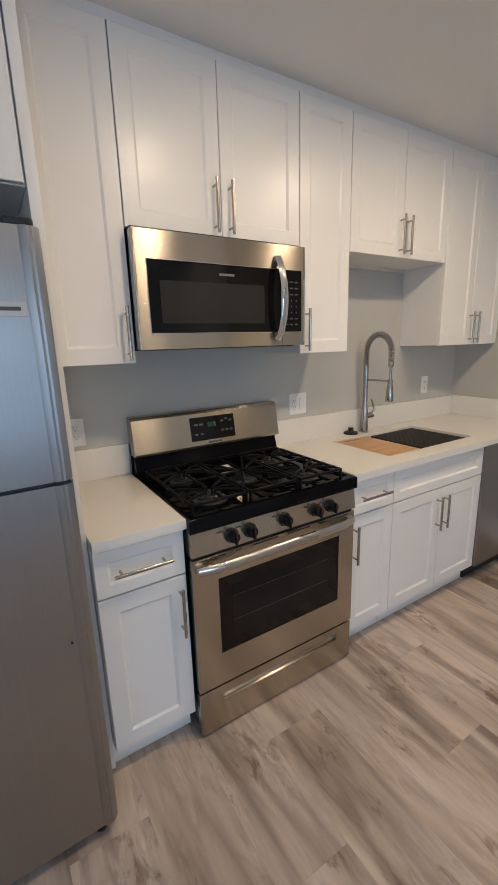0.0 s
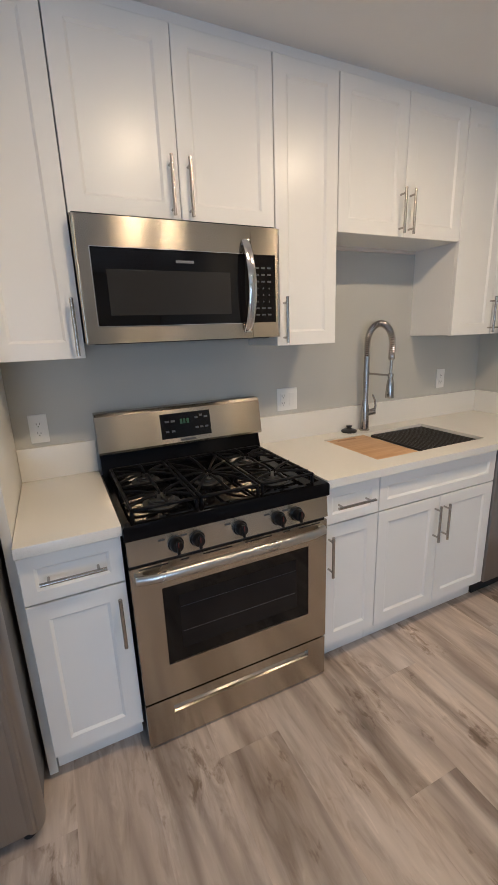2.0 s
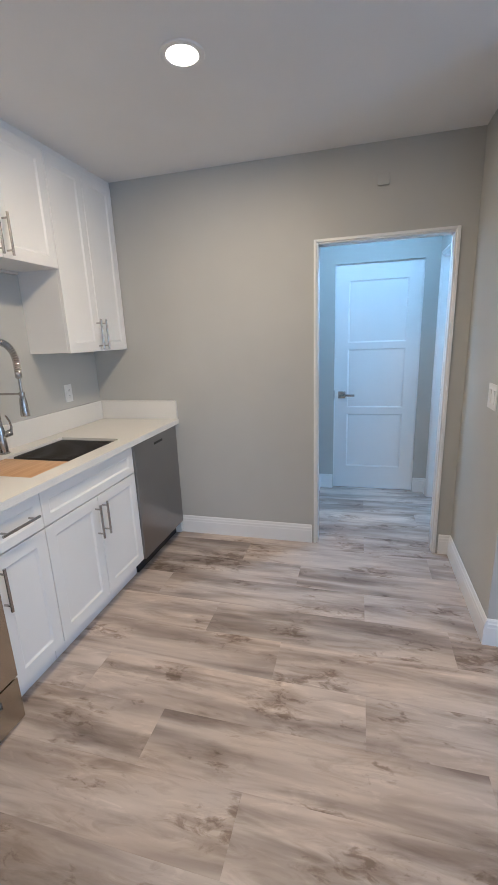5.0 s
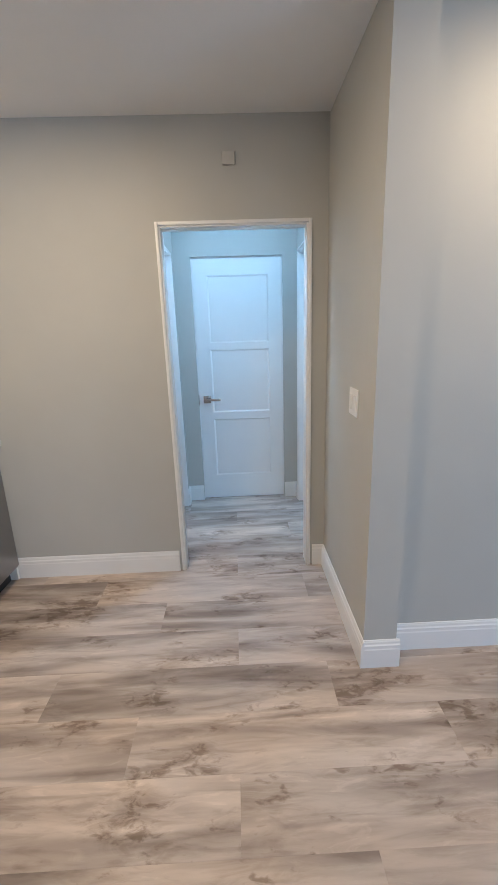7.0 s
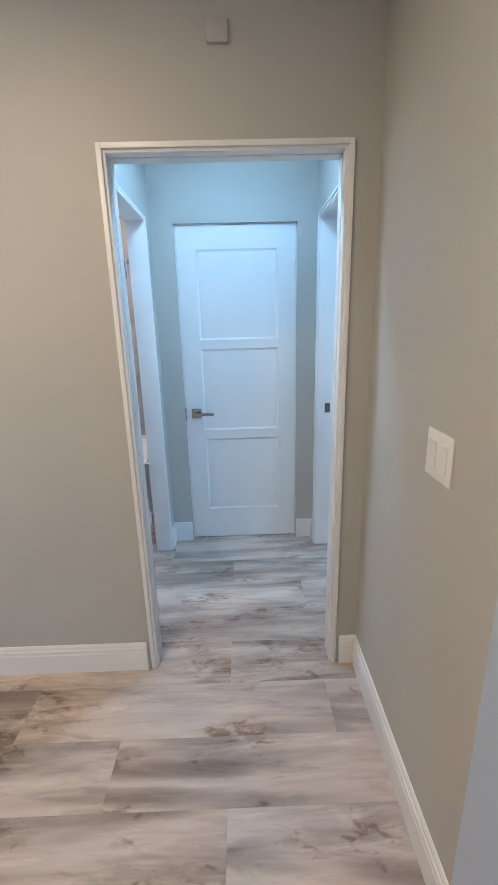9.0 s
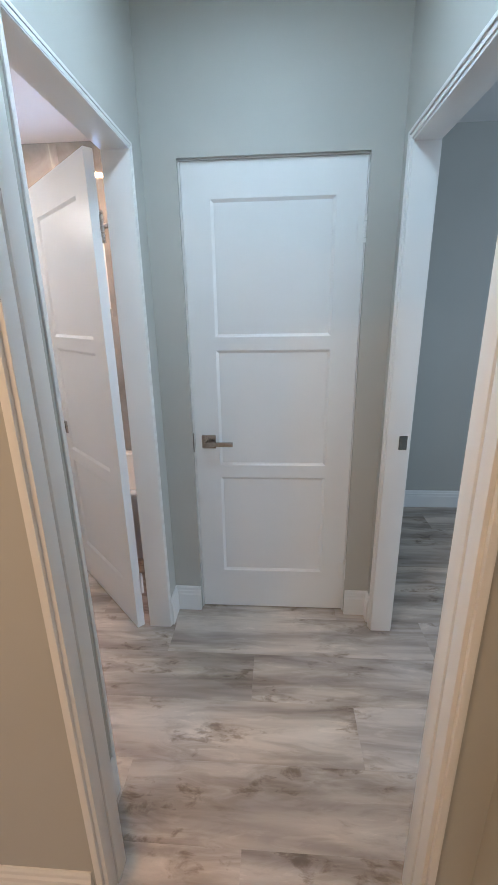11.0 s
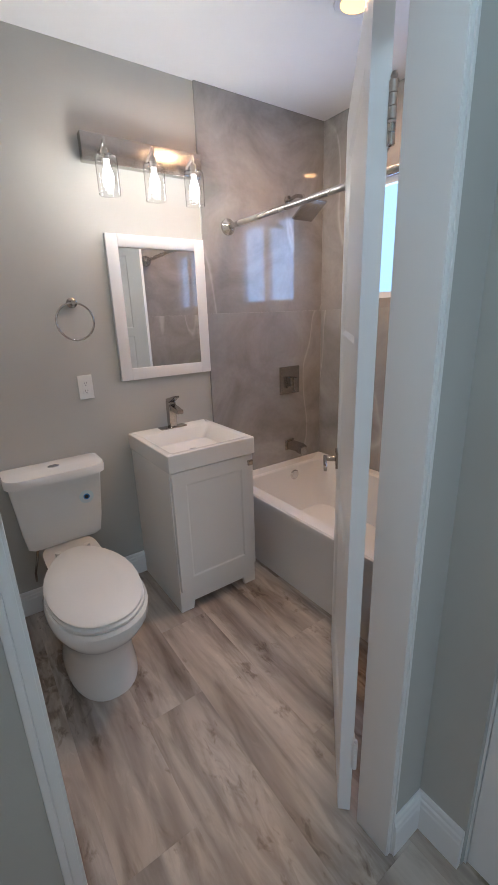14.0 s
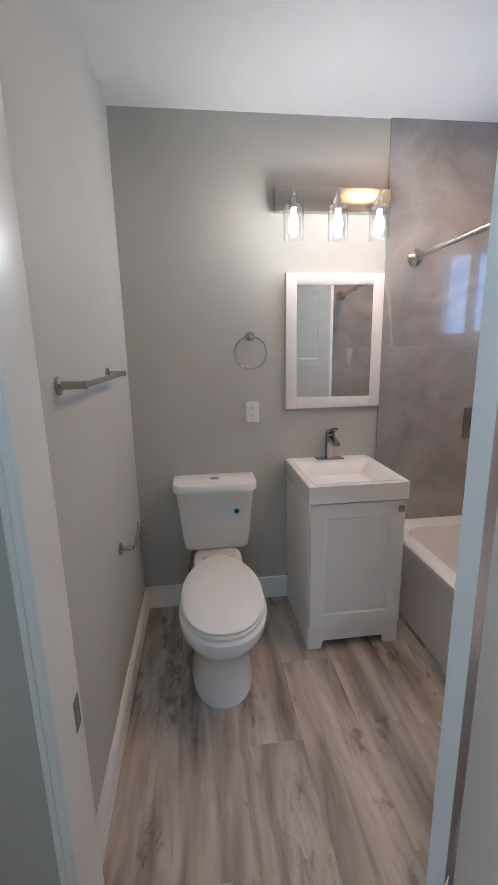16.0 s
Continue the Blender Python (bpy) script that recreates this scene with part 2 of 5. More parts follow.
BLUETAPE = painted("blue_sticker", (0.03, 0.25, 0.60), 0.5, 60, 0.02)
QUARTZ = quartz_material()
PLANK = plank_material()
TILE = tile_material()
BOARD = wood_material("cutting_board_wood", (0.47, 0.27, 0.13), (0.60, 0.38, 0.20), (3, 40, 40))
SUBFLOOR = painted("floor_underlay", (0.10, 0.085, 0.075), 0.8, 40, 0.1)
MIRROR, _, _b = shader("mirror_silver", (0.86, 0.88, 0.88), 0.02, metal=1.0)
GLASS = glass_material("clear_glass")
PANE = bpy.data.materials.new("thin_window_glass")
PANE.use_nodes = True
_n = PANE.node_tree.nodes
_mix, _clear, _gloss = _n.new("ShaderNodeMixShader"), _n.new("ShaderNodeBsdfTransparent"), _n.new("ShaderNodeBsdfGlossy")
_mix.inputs[0].default_value, _gloss.inputs["Roughness"].default_value = 0.06, 0.02
_clear.inputs["Color"].default_value = (0.94, 0.97, 0.97, 1)
PANE.node_tree.links.new(_clear.outputs[0], _mix.inputs[1])
PANE.node_tree.links.new(_gloss.outputs[0], _mix.inputs[2])
PANE.node_tree.links.new(_mix.outputs[0], _n["Material Output"].inputs["Surface"])
SINKM = brushed("dark_sink_steel", (0.16, 0.155, 0.15), 0.32, (40, 40, 40), 0.03)
# Glowing lens of the added hall fill lamp.
FILLLENS = glowing("cool_fill_lens", (0.75, 0.9, 1.0), 6.0)
LENS = glowing("downlight_lens", (1.0, 0.80, 0.55), 14.0)
AMBERLENS = glowing("amber_downlight_lens", (1.0, 0.60, 0.25), 3.2)
BULB = glowing("lit_bulb", (0.87, 0.97, 1.0), 88.0)
SCREEN = painted("dim_green_clock_digits", (0.02, 0.075, 0.035), 0.4, 60, 0.0)
SKYCARD = glowing("hazy_blue_sky", (0.32, 0.62, 1.0), 2.4)


# ---- mesh tools ----
def box(bm, x0, x1, y0, y1, z0, z1, b=0.0, seg=2):
    t = bmesh.new()
    bmesh.ops.create_cube(t, size=1)
    for v in t.verts:
        v.co = Vector(((x0 + x1) / 2 + v.co.x * (x1 - x0), (y0 + y1) / 2 + v.co.y * (y1 - y0), (z0 + z1) / 2 + v.co.z * (z1 - z0)))
    if b:
        bmesh.ops.bevel(t, geom=t.edges[:], offset=b, segments=seg, profile=0.6, affect="EDGES")
    merge(bm, t)
    return bm


def merge(bm, t):
    me = bpy.data.meshes.new("tmp")
    t.to_mesh(me)
    t.free()
    bm.from_mesh(me)
    bpy.data.meshes.remove(me)


def rod(bm, p0, p1, r0, r1=None, seg=16, cap=True):
    p0, p1 = Vector(p0), Vector(p1)
    d = p1 - p0
    t = bmesh.new()
    bmesh.ops.create_cone(t, cap_ends=cap, segments=seg, radius1=r0, radius2=r0 if r1 is None else r1, depth=d.length)
    bmesh.ops.transform(t, matrix=Matrix.Translation((p0 + p1) / 2) @ d.to_track_quat("Z", "Y").to_matrix().to_4x4(), verts=t.verts)
    merge(bm, t)
    return bm


def tube(bm, pts, r, seg=10):
    """A round bar along a line of points; r may be one radius or one a point."""
    pts = [Vector(p) for p in pts]
    rs = r if isinstance(r, (list, tuple)) else [r] * len(pts)
    rings, side = [], None
    for i, p in enumerate(pts):
        d = (pts[min(i + 1, len(pts) - 1)] - pts[max(i - 1, 0)]).normalized()
        if side is None:
            side = d.orthogonal().normalized()
        side = (side - d * side.dot(d)).normalized()
        up = d.cross(side)
        rings.append([bm.verts.new(p + rs[i] * (math.cos(a) * side + math.sin(a) * up)) for a in (2 * math.pi * k / seg for k in range(seg))])
    for a, c in zip(rings, rings[1:]):
        for k in range(seg):
            bm.faces.new((a[k], a[(k + 1) % seg], c[(k + 1) % seg], c[k]))
    bm.faces.new(rings[0][::-1])
    bm.faces.new(rings[-1])
    return bm


def lathe(bm, profile, centre, axis="Z", seg=28, cap=True):
    """Turn a profile of (radius, height) round an axis through centre."""
    c = Vector(centre)
    turn = {"Z": Matrix.Identity(3), "Y": Matrix.Rotation(radians(90), 3, "X"), "X": Matrix.Rotation(radians(90), 3, "Y")}[axis]
    rings = [[bm.verts.new(c + turn @ Vector((r * math.cos(2 * math.pi * k / seg), r * math.sin(2 * math.pi * k / seg), h))) for k in range(seg)] for r, h in profile]
    for a, d in zip(rings, rings[1:]):
        for k in range(seg):
            bm.faces.new((a[k], a[(k + 1) % seg], d[(k + 1) % seg], d[k]))
    if cap and profile[0][0] > 1e-4:
        bm.faces.new(rings[0][::-1])
    if cap and profile[-1][0] > 1e-4:
        bm.faces.new(rings[-1])
    return bm


def loft(bm, loops, close=True):
    """Join closed loops of points, one over the other."""
    rings = [[bm.verts.new(p) for p in loop] for loop in loops]
    n = len(rings[0])
    for a, d in zip(rings, rings[1:]):
        for k in range(n):
            bm.faces.new((a[k], a[(k + 1) % n], d[(k + 1) % n], d[k]))
    if close:
        bm.faces.new(rings[0][::-1])
        bm.faces.new(rings[-1])
    return bm


def prism(bm, outline, axis, a, b):
    """A straight bar of the given cross outline between a and b along an axis."""
    def at(p, q, s):
        return {"x": (s, p, q), "y": (p, s, q), "z": (p, q, s)}[axis]
    return loft(bm, [[at(p, q, a) for p, q in outline], [at(p, q, b) for p, q in outline]])


def thing(name, at, label, category, group="", kind=""):
    ob = new(name)
    ob.location = at
    ob.empty_display_size = 0.05
    return tagged(ob, label, category, group, kind)


def place_of(ob):
    p = Vector((0, 0, 0))
    while ob is not None:
        p += ob.location
        ob = ob.parent
    return p


def part(name, bm, material, parent=None, label="", smooth=False):
    """Link a bmesh, built in the world's metres, as one mesh under its thing or part."""
    bmesh.ops.recalc_face_normals(bm, faces=bm.faces[:])
    if parent is not None:
        bmesh.ops.translate(bm, verts=bm.verts[:], vec=-place_of(parent))
    me = bpy.data.meshes.new(name)
    bm.to_mesh(me)
    bm.free()
    me.materials.append(material)
    ob = new(name, me)
    ob.parent = parent
    if smooth:
        me.shade_smooth()
        me.set_sharp_from_angle(angle=radians(38))
    if label:
        ob["label"] = label
    return ob


def slab(name, dims, material, parent=None, label="", b=0.0):
    return part(name, box(bmesh.new(), *dims, b), material, parent, label, b > 0)


def structure(name, boxes, material, label):
    if len(boxes) > 1:
        root = thing(name, (boxes[0][0], boxes[0][2], boxes[0][4]), label, name.split("_")[0], kind="structure")
        for d in boxes:
            part("wall_section", box(bmesh.new(), *d), material, root)
        return root
    return tagged(part(name, box(bmesh.new(), *boxes[0]), material), label, name.split("_")[0], kind="structure")

# ---- structure ----
KW, XE, KC, BC = 1.968, 3.105, 2.50, 2.565
structure("wall_kitchen_north", [(-1.72, XE, KW, 2.09, 0, 2.7)], WALL, "greige painted kitchen wall behind the cabinets")
structure("wall_partition", [(XE, 3.265, 0.404, 2.26, 0, 2.7), (XE, 3.20, 0.323, 0.404, 0, 2.7), (XE, 3.20, -0.478, 0.323, 2.018, 2.7), (XE, 3.20, -0.70, -0.478, 0, 2.7)], WALL, "greige painted wall with a doorway to the hall")
structure("wall_hall_bath", [(3.265, 3.397, 0.404, 0.505, 0, 2.7), (4.122, 4.62, 0.404, 0.505, 0, 2.7), (4.62, 5.54, 0.404, 0.545, 0, 2.7), (3.397, 4.122, 0.404, 0.505, 2.045, 2.7)], WALL, "greige painted hall wall with the bathroom doorway")
structure("wall_hall_end", [(4.255, 4.40, 0.27, 0.404, 0, 2.7), (4.255, 4.40, -0.575, -0.46, 0, 2.7), (4.255, 4.40, -0.46, 0.27, 2.045, 2.7)], WALL, "greige painted end wall of the hall")
structure("wall_hall_south", [(2.36, XE, -0.70, -0.575, 0, 2.7), (3.20, 3.40, -0.665, -0.575, 0, 2.7), (4.15, 5.51, -0.665, -0.575, 0, 2.7), (3.40, 4.15, -0.665, -0.575, 2.045, 2.7)], WALL, "greige painted wall with the bedroom doorway")
structure("wall_stub_end", [(2.25, 2.36, -0.72, -0.575, 0, 2.7)], WALL, "greige painted end of the short kitchen wall")
structure("wall_living_east", [(2.345, 2.46, -4.2, -0.72, 0, 2.7)], WALL, "greige painted living room wall")
structure("wall_bedroom_east", [(5.51, 5.63, -4.2, -0.665, 0, 2.7)], WALL, "greige painted bedroom wall")
# The opening is cut only for the added fill window.
structure("wall_west", [(-1.72, -1.6, -4.2, -1.9, 0, 2.7), (-1.72, -1.6, -0.3, KW, 0, 2.7), (-1.72, -1.6, -1.9, -0.3, 0, 0.8), (-1.72, -1.6, -1.9, -0.3, 2.1, 2.7)], WALL, "greige painted living room wall, unseen, with the added window's opening")
# South opening for the assumed glass door; its place is guessed.
structure("wall_south", [(-1.72, -1.30, -4.32, -4.2, 0, 2.7), (0.24, 2.46, -4.32, -4.2, 0, 2.7), (-1.30, 0.24, -4.32, -4.2, 2.12, 2.7)], WALL, "greige painted wall, unseen, with the assumed glass door")
structure("wall_bedroom_south", [(2.46, 2.5, -3.12, -3.0, 0, 2.7), (2.5, 4.1, -3.12, -3.0, 0, 0.85), (2.5, 4.1, -3.12, -3.0, 2.15, 2.7), (4.1, 5.51, -3.12, -3.0, 0, 2.7)], WALL, "greige painted bedroom wall with a window opening")
structure("wall_bath_north", [(3.265, 5.66, 2.133, 2.26, 0, 2.7)], WALL, "greige painted bathroom wall")
WY0, WY1, WZ0, WZ1 = 1.085, 1.835, 1.525, 2.16
structure("wall_bath_east", [(5.54, 5.66, 0.404, WY0, 0, 2.7), (5.54, 5.66, WY1, 2.133, 0, 2.7), (5.54, 5.66, WY0, WY1, 0, WZ0), (5.54, 5.66, WY0, WY1, WZ1, 2.7)], WALL, "painted outer wall with a high bathroom window")
structure("ceiling_kitchen", [(-1.7, 3.15, -4.25, 2.0, KC, 2.62)], CEIL, "smooth white painted ceiling")
structure("ceiling_hall", [(3.16, 5.6, -4.25, 0.47, BC, 2.69)], CEIL, "smooth white painted ceiling")
structure("ceiling_bath", [(3.16, 5.6, 0.47, 2.2, BC, 2.69)], CEIL, "smooth white painted bathroom ceiling")


def baseboard(axis, face, side, a, b, tall=1.0):
    """Stepped white skirting on a wall face; side is the way it stands out."""
    o = [(0, 0), (0.015, 0), (0.015, 0.092), (0.013, 0.098), (0.013, 0.112), (0.009, 0.118), (0.008, 0.128), (0.004, 0.136), (0, 0.136)]
    o = [(p, q * tall) for p, q in o]
    bm = prism(bmesh.new(), [(face + side * p, q) for p, q in o], axis, a, b) if axis == "y" else bmesh.new()
    if axis == "x":
        prism(bm, [(face + side * p, q) for p, q in o], "x", a, b)
    return tagged(part("baseboard", bm, TRIM), "white stepped baseboard along the wall", "baseboard", kind="structure")


for run in [("y", XE, -1, 0.346, 1.40), ("y", XE, -1, -0.575, -0.501), ("x", -0.575, 1, 2.235, XE), ("y", 2.25, -1, -0.735, -0.575), ("x", -0.72, -1, 2.25, 2.345),
            ("y", 2.345, -1, -4.2, -0.72), ("x", 0.404, -1, 3.20, 3.384), ("x", 0.404, -1, 4.128, 4.255), ("y", 4.255, -1, 0.272, 0.404), ("y", 4.255, -1, -0.575, -0.462),
            ("x", -0.575, 1, 3.20, 3.365), ("x", -0.575, 1, 4.19, 4.255), ("y", 3.20, 1, 0.345, 0.404), ("y", 3.265, 1, 0.505, 2.133, 0.97), ("x", 2.133, -1, 3.28, 4.62, 0.97),
            ("y", 5.51, -1, -4.2, -0.665)]:
    baseboard(*run)


def door_frame(name, axis, a, b, lo, hi, top, label, casing=0.034, sides=(1, 1), out=0.012, t=0.018, split=None):
    """A lined doorway: jambs and head through the wall from a to b, stepped slim casings on its faces.
    split is where a narrow groove runs round the lining."""
    root = thing(name, (a, lo, 0) if axis == "y" else (lo, a, 0), label, "door frame", kind="structure")

    def bx(u0, u1, v0, v1, z0, z1, bev=0.003):
        return box(bmesh.new(), *((u0, u1, v0, v1) if axis == "y" else (v0, v1, u0, u1)), z0, z1, bev)
    runs = [(a - 0.002, split - 0.0045, 0.0), (split - 0.0045, split + 0.0045, 0.007), (split + 0.0045, b + 0.002, 0.0)] if split else [(a - 0.002, b + 0.002, 0.0)]
    for u0, u1, sunk in runs:
        bev = 0.0 if sunk else 0.003
        names = ("groove", "groove", "groove") if sunk else ("jamb", "jamb", "head")
        part(names[0], bx(u0, u1, lo, lo + t - sunk, 0, top, bev), TRIM, root, smooth=True)
        part(names[1], bx(u0, u1, hi - t + sunk, hi, 0, top, bev), TRIM, root, smooth=True)
        part(names[2], bx(u0, u1, lo + t, hi - t, top - t + sunk, top, bev), TRIM, root, smooth=True)
    for face, way, on in ((a, -1, sides[0]), (b, 1, sides[1])):
        if on:
            steps = ((0.0, casing, out),) if casing < 0.019 else ((0.0, casing * 0.55, out * 0.55), (casing * 0.55, casing, out))
            for start, reach, thick in steps:
                u0, u1 = sorted((face, face + way * thick))
                p, q = start - 0.008, reach - 0.008
                bev = min(0.002, thick * 0.3)
                part("casing", bx(u0, u1, lo - q, lo - p, 0, top + q, bev), TRIM, root, smooth=True)
                part("casing", bx(u0, u1, hi + p, hi + q, 0, top + q, bev), TRIM, root, smooth=True)
                part("casing", bx(u0, u1, lo - p, hi + p, top + p, top + q, bev), TRIM, root, smooth=True)
    return root


door_frame("door_frame_1", "y", XE, 3.20, -0.478, 0.323, 2.018, "slim white frame of the open doorway between kitchen and hall", casing=0.017, sides=(1, 0), split=3.148)
bath_frame = door_frame("door_frame_2", "x", 0.404, 0.505, 3.397, 4.122, 2.045, "white bathroom door frame with slim stepped casing", casing=0.020, t=0.012, out=0.006)
bed_frame = door_frame("door_frame_3", "x", -0.665, -0.575, 3.40, 4.15, 2.045, "white bedroom door frame with slim casing", casing=0.026)


def panel_door(bm, w, h, t, rails, stile=0.112, dip=0.008):
    """A leaf from x 0 to w, y -t/2 to t/2: stiles, rails and sunk flat panels with sloped edges on both faces."""
    box(bm, 0, stile, -t / 2, t / 2, 0, h)
    box(bm, w - stile, w, -t / 2, t / 2, 0, h)
    for z0, z1 in rails:
        box(bm, stile, w - stile, -t / 2, t / 2, z0, z1)
    for (_, z0), (z1, _) in zip(rails, rails[1:]):
        box(bm, stile, w - stile, -t / 2 + dip, t / 2 - dip, z0, z1)
        for s in (-1, 1):
            f, g = s * t / 2, s * (t / 2 - dip)
            e = 0.012
            prism(bm, [(f, z0), (g, z0), (g, z0 + e)], "x", stile, w - stile)
            prism(bm, [(f, z1), (g, z1), (g, z1 - e)], "x", stile, w - stile)
            prism(bm, [(stile, f), (stile, g), (stile + e, g)], "z", z0, z1)
            prism(bm, [(w - stile, f), (w - stile, g), (w - stile - e, g)], "z", z0, z1)
    return bm


def lever_set(parent, x, y, z, side, way, tape=False):
    """Square rose and straight lever on one face of a leaf, in the leaf's own metres."""
    bm = box(bmesh.new(), x - 0.032, x + 0.032, *sorted((y, y + side * 0.009)), z - 0.032, z + 0.032, 0.002)
    rod(bm, (x, y, z), (x, y + side * 0.05, z), 0.011)
    h = part("door_handle", bm, NICKEL, None, "brushed nickel square rose", True)
    h.parent = parent
    b2 = box(bmesh.new(), *sorted((x - way * 0.011, x + way * 0.115)), *sorted((y + side * 0.042, y + side * 0.055)), z - 0.010, z + 0.010, 0.003)
    lv = part("lever", b2, NICKEL, None, "brushed nickel flat lever", True)
    lv.parent = h
    if tape:
        s = part("sticker", box(bmesh.new(), *sorted((x + way * 0.05, x + way * 0.085)), *sorted((y + side * 0.040, y + side * 0.057)), z - 0.012, z + 0.012, 0.001), BLUETAPE, None, "blue protective tape")
        s.parent = h


def hinge(parent, x, y, z, way, worn=False):
    """A butt hinge: knuckles on a pin and a leaf plate; way is the side on which the plate lies."""
    bm = bmesh.new()
    for k in range(5):
        z0 = z - 0.048 + 0.0195 * k
        rod(bm, (x, y, z0), (x, y, z0 + 0.0180), 0.0075, seg=12)
    lathe(bm, [(0.0045, 0), (0.0065, 0.004), (0.004, 0.010), (0, 0.011)], (x, y, z + 0.050), seg=12)
    box(bm, *sorted((x, x + way * 0.030)), y - 0.0015, y + 0.0015, z - 0.048, z + 0.048)
    o = part("hinge", bm, RUSTY if worn else TRIM, None, "worn bare metal hinge" if worn else "hinge painted over white", True)
    o.parent = parent


RAILS = [(0, 0.215), (0.728, 0.788), (1.318, 1.374), (1.900, 2.03)]


def leaf(name, m, w, label, handle_x, way, hinge_x, tape=False):
    root = new(name)
    root.matrix_world = m
    tagged(root, label, "door")
    o = part("door_leaf", panel_door(bmesh.new(), w, 2.03, 0.036, RAILS), DOORP, None)
    o.parent = root
    for side in (-1, 1):
        lever_set(o, handle_x, side * 0.018, 0.905, side, way, tape and side < 0)
    bm = box(bmesh.new(), *sorted((0 if handle_x < w / 2 else w, (0 if handle_x < w / 2 else w) + (0.002 if handle_x > w / 2 else -0.002))), -0.013, 0.013, 0.87, 0.94)
    k = part("latch_plate", bm, NICKEL, None, "nickel latch plate")
    k.parent = o
    for z in (0.235, 1.775):
        hinge(o, hinge_x, -0.0265 if hinge_x > 0.1 else -0.022, z, -1 if hinge_x > 0.1 else 1, tape and z > 1)
    return root


# closed hall door: leaf runs along y
leaf("hall_door", Matrix.Translation((4.294, 0.262, 0.008)) @ Matrix.Rotation(radians(-90), 4, "Z"), 0.716, "closed white three-panel hall door with nickel lever", 0.065, 1, 0.718)
hd = thing("hall_door_stop", (4.27, -0.46, 0), "thin white stop round the closed hall door", "door frame", kind="structure")
hd.name = "door_frame_4"
slab("jamb", (4.272, 4.33, 0.264, 0.2695, 0, 2.044), TRIM, hd)
slab("jamb", (4.272, 4.33, -0.4595, -0.456, 0, 2.044), TRIM, hd)
slab("head", (4.272, 4.33, -0.456, 0.264, 2.040, 2.0445), TRIM, hd)
slab("strike_plate", (4.262, 4.2705, 0.2655, 0.270, 0.865, 0.955), NICKEL, hd, "small nickel strike plate")
# bathroom door, open towards the tub
leaf("bathroom_door", Matrix.Translation((4.099, 0.547, 0.010)) @ Matrix.Rotation(radians(45.5), 4, "Z"), 0.712, "open white three-panel bathroom door with nickel levers", 0.640, -1, -0.004, True)
slab("strike_plate", (3.4085, 3.4102, 0.470, 0.494, 0.885, 0.940), NICKEL, bath_frame, "nickel strike plate")
slab("strike_plate", (4.1305, 4.1322, -0.655, -0.622, 0.925, 0.985), NICKEL, bed_frame, "nickel strike plate")


def window_unit(name, x0, x1, y0, y1, z0, z1, axis, label):
    """A sliding window of two panes in a white frame, set in an opening."""
    root = thing(name, ((x0 + x1) / 2, (y0 + y1) / 2, z0), label, "window", kind="structure")

    def bx(u0, u1, v0, v1, w0, w1):
        return box(bmesh.new(), *((v0, v1, u0, u1) if axis == "y" else (u0, u1, v0, v1)), w0, w1, 0.002)
    u0, u1, v0, v1 = (y0, y1, x0, x1) if axis == "y" else (x0, x1, y0, y1)
    f, mid = 0.035, (u0 + u1) / 2
    part("window_frame", bx(u0, u0 + f, v0, v1, z0, z1), TRIM, root)
    part("window_frame", bx(u1 - f, u1, v0, v1, z0, z1), TRIM, root)
    part("window_frame", bx(u0 + f, u1 - f, v0, v1, z0, z0 + f), TRIM, root)
    part("window_frame", bx(u0 + f, u1 - f, v0, v1, z1 - f, z1), TRIM, root)
    part("mullion", bx(mid - 0.028, mid + 0.028, v0, v1, z0 + f, z1 - f), TRIM, root)
    for a, b in ((u0 + f, mid - 0.028), (mid + 0.028, u1 - f)):
        p = part("pane", bx(a, b, (v0 + v1) / 2 - 0.002, (v0 + v1) / 2 + 0.002, z0 + f, z1 - f), PANE, root)
        p.visible_shadow = False
    return root


window_unit("window_1", 5.57, 5.61, WY0, WY1, WZ0, WZ1, "y", "high white sliding window over the tub")
# Assumed door, never in view; it only carries the southern daylight.
window_unit("window_2", -1.30, 0.24, -4.29, -4.25, 0.0, 2.12, "x", "assumed white sliding glass door, unseen")
# Added, unseen window round the west fill lamp.
window_unit("window_fill", -1.69, -1.65, -1.9, -0.3, 0.8, 2.1, "y", "added white sliding window, unseen, for fill daylight")
window_unit("window_3", 2.5, 4.1, -3.08, -3.04, 0.85, 2.15, "x", "white bedroom window")
tagged(slab("backdrop", (6.9, 6.95, -2.0, 6.0, 0.2, 5.5), SKYCARD), "hazy bright blue sky outside the bathroom window", "sky", kind="structure")
tagged(slab("ground", (-60, 60, -60, 60, -0.5, -0.2), painted("dry_ground", (0.18, 0.16, 0.13), 0.9, 8, 0.3, 0.2)), "bare dry ground outside the house", "ground", kind="structure")


# ---- shared small parts ----
def bar_pull(parent, x, y, z, length, upright, out=0.034, label="brushed nickel bar pull"):
    """A bar handle on a front that faces -y; x, y, z is its middle on the front."""
    d = Vector((0, 0, 1)) if upright else Vector((1, 0, 0))
    c = Vector((x, y - out, z))
    bm = rod(bmesh.new(), c - d * length / 2, c + d * length / 2, 0.0062, seg=14)
    for s in (-1, 1):
        p = c + d * s * (length / 2 - 0.024)
        rod(bm, p, p + Vector((0, out, 0)), 0.0045, seg=10)
    return part("handle", bm, NICKEL, parent, label, True)


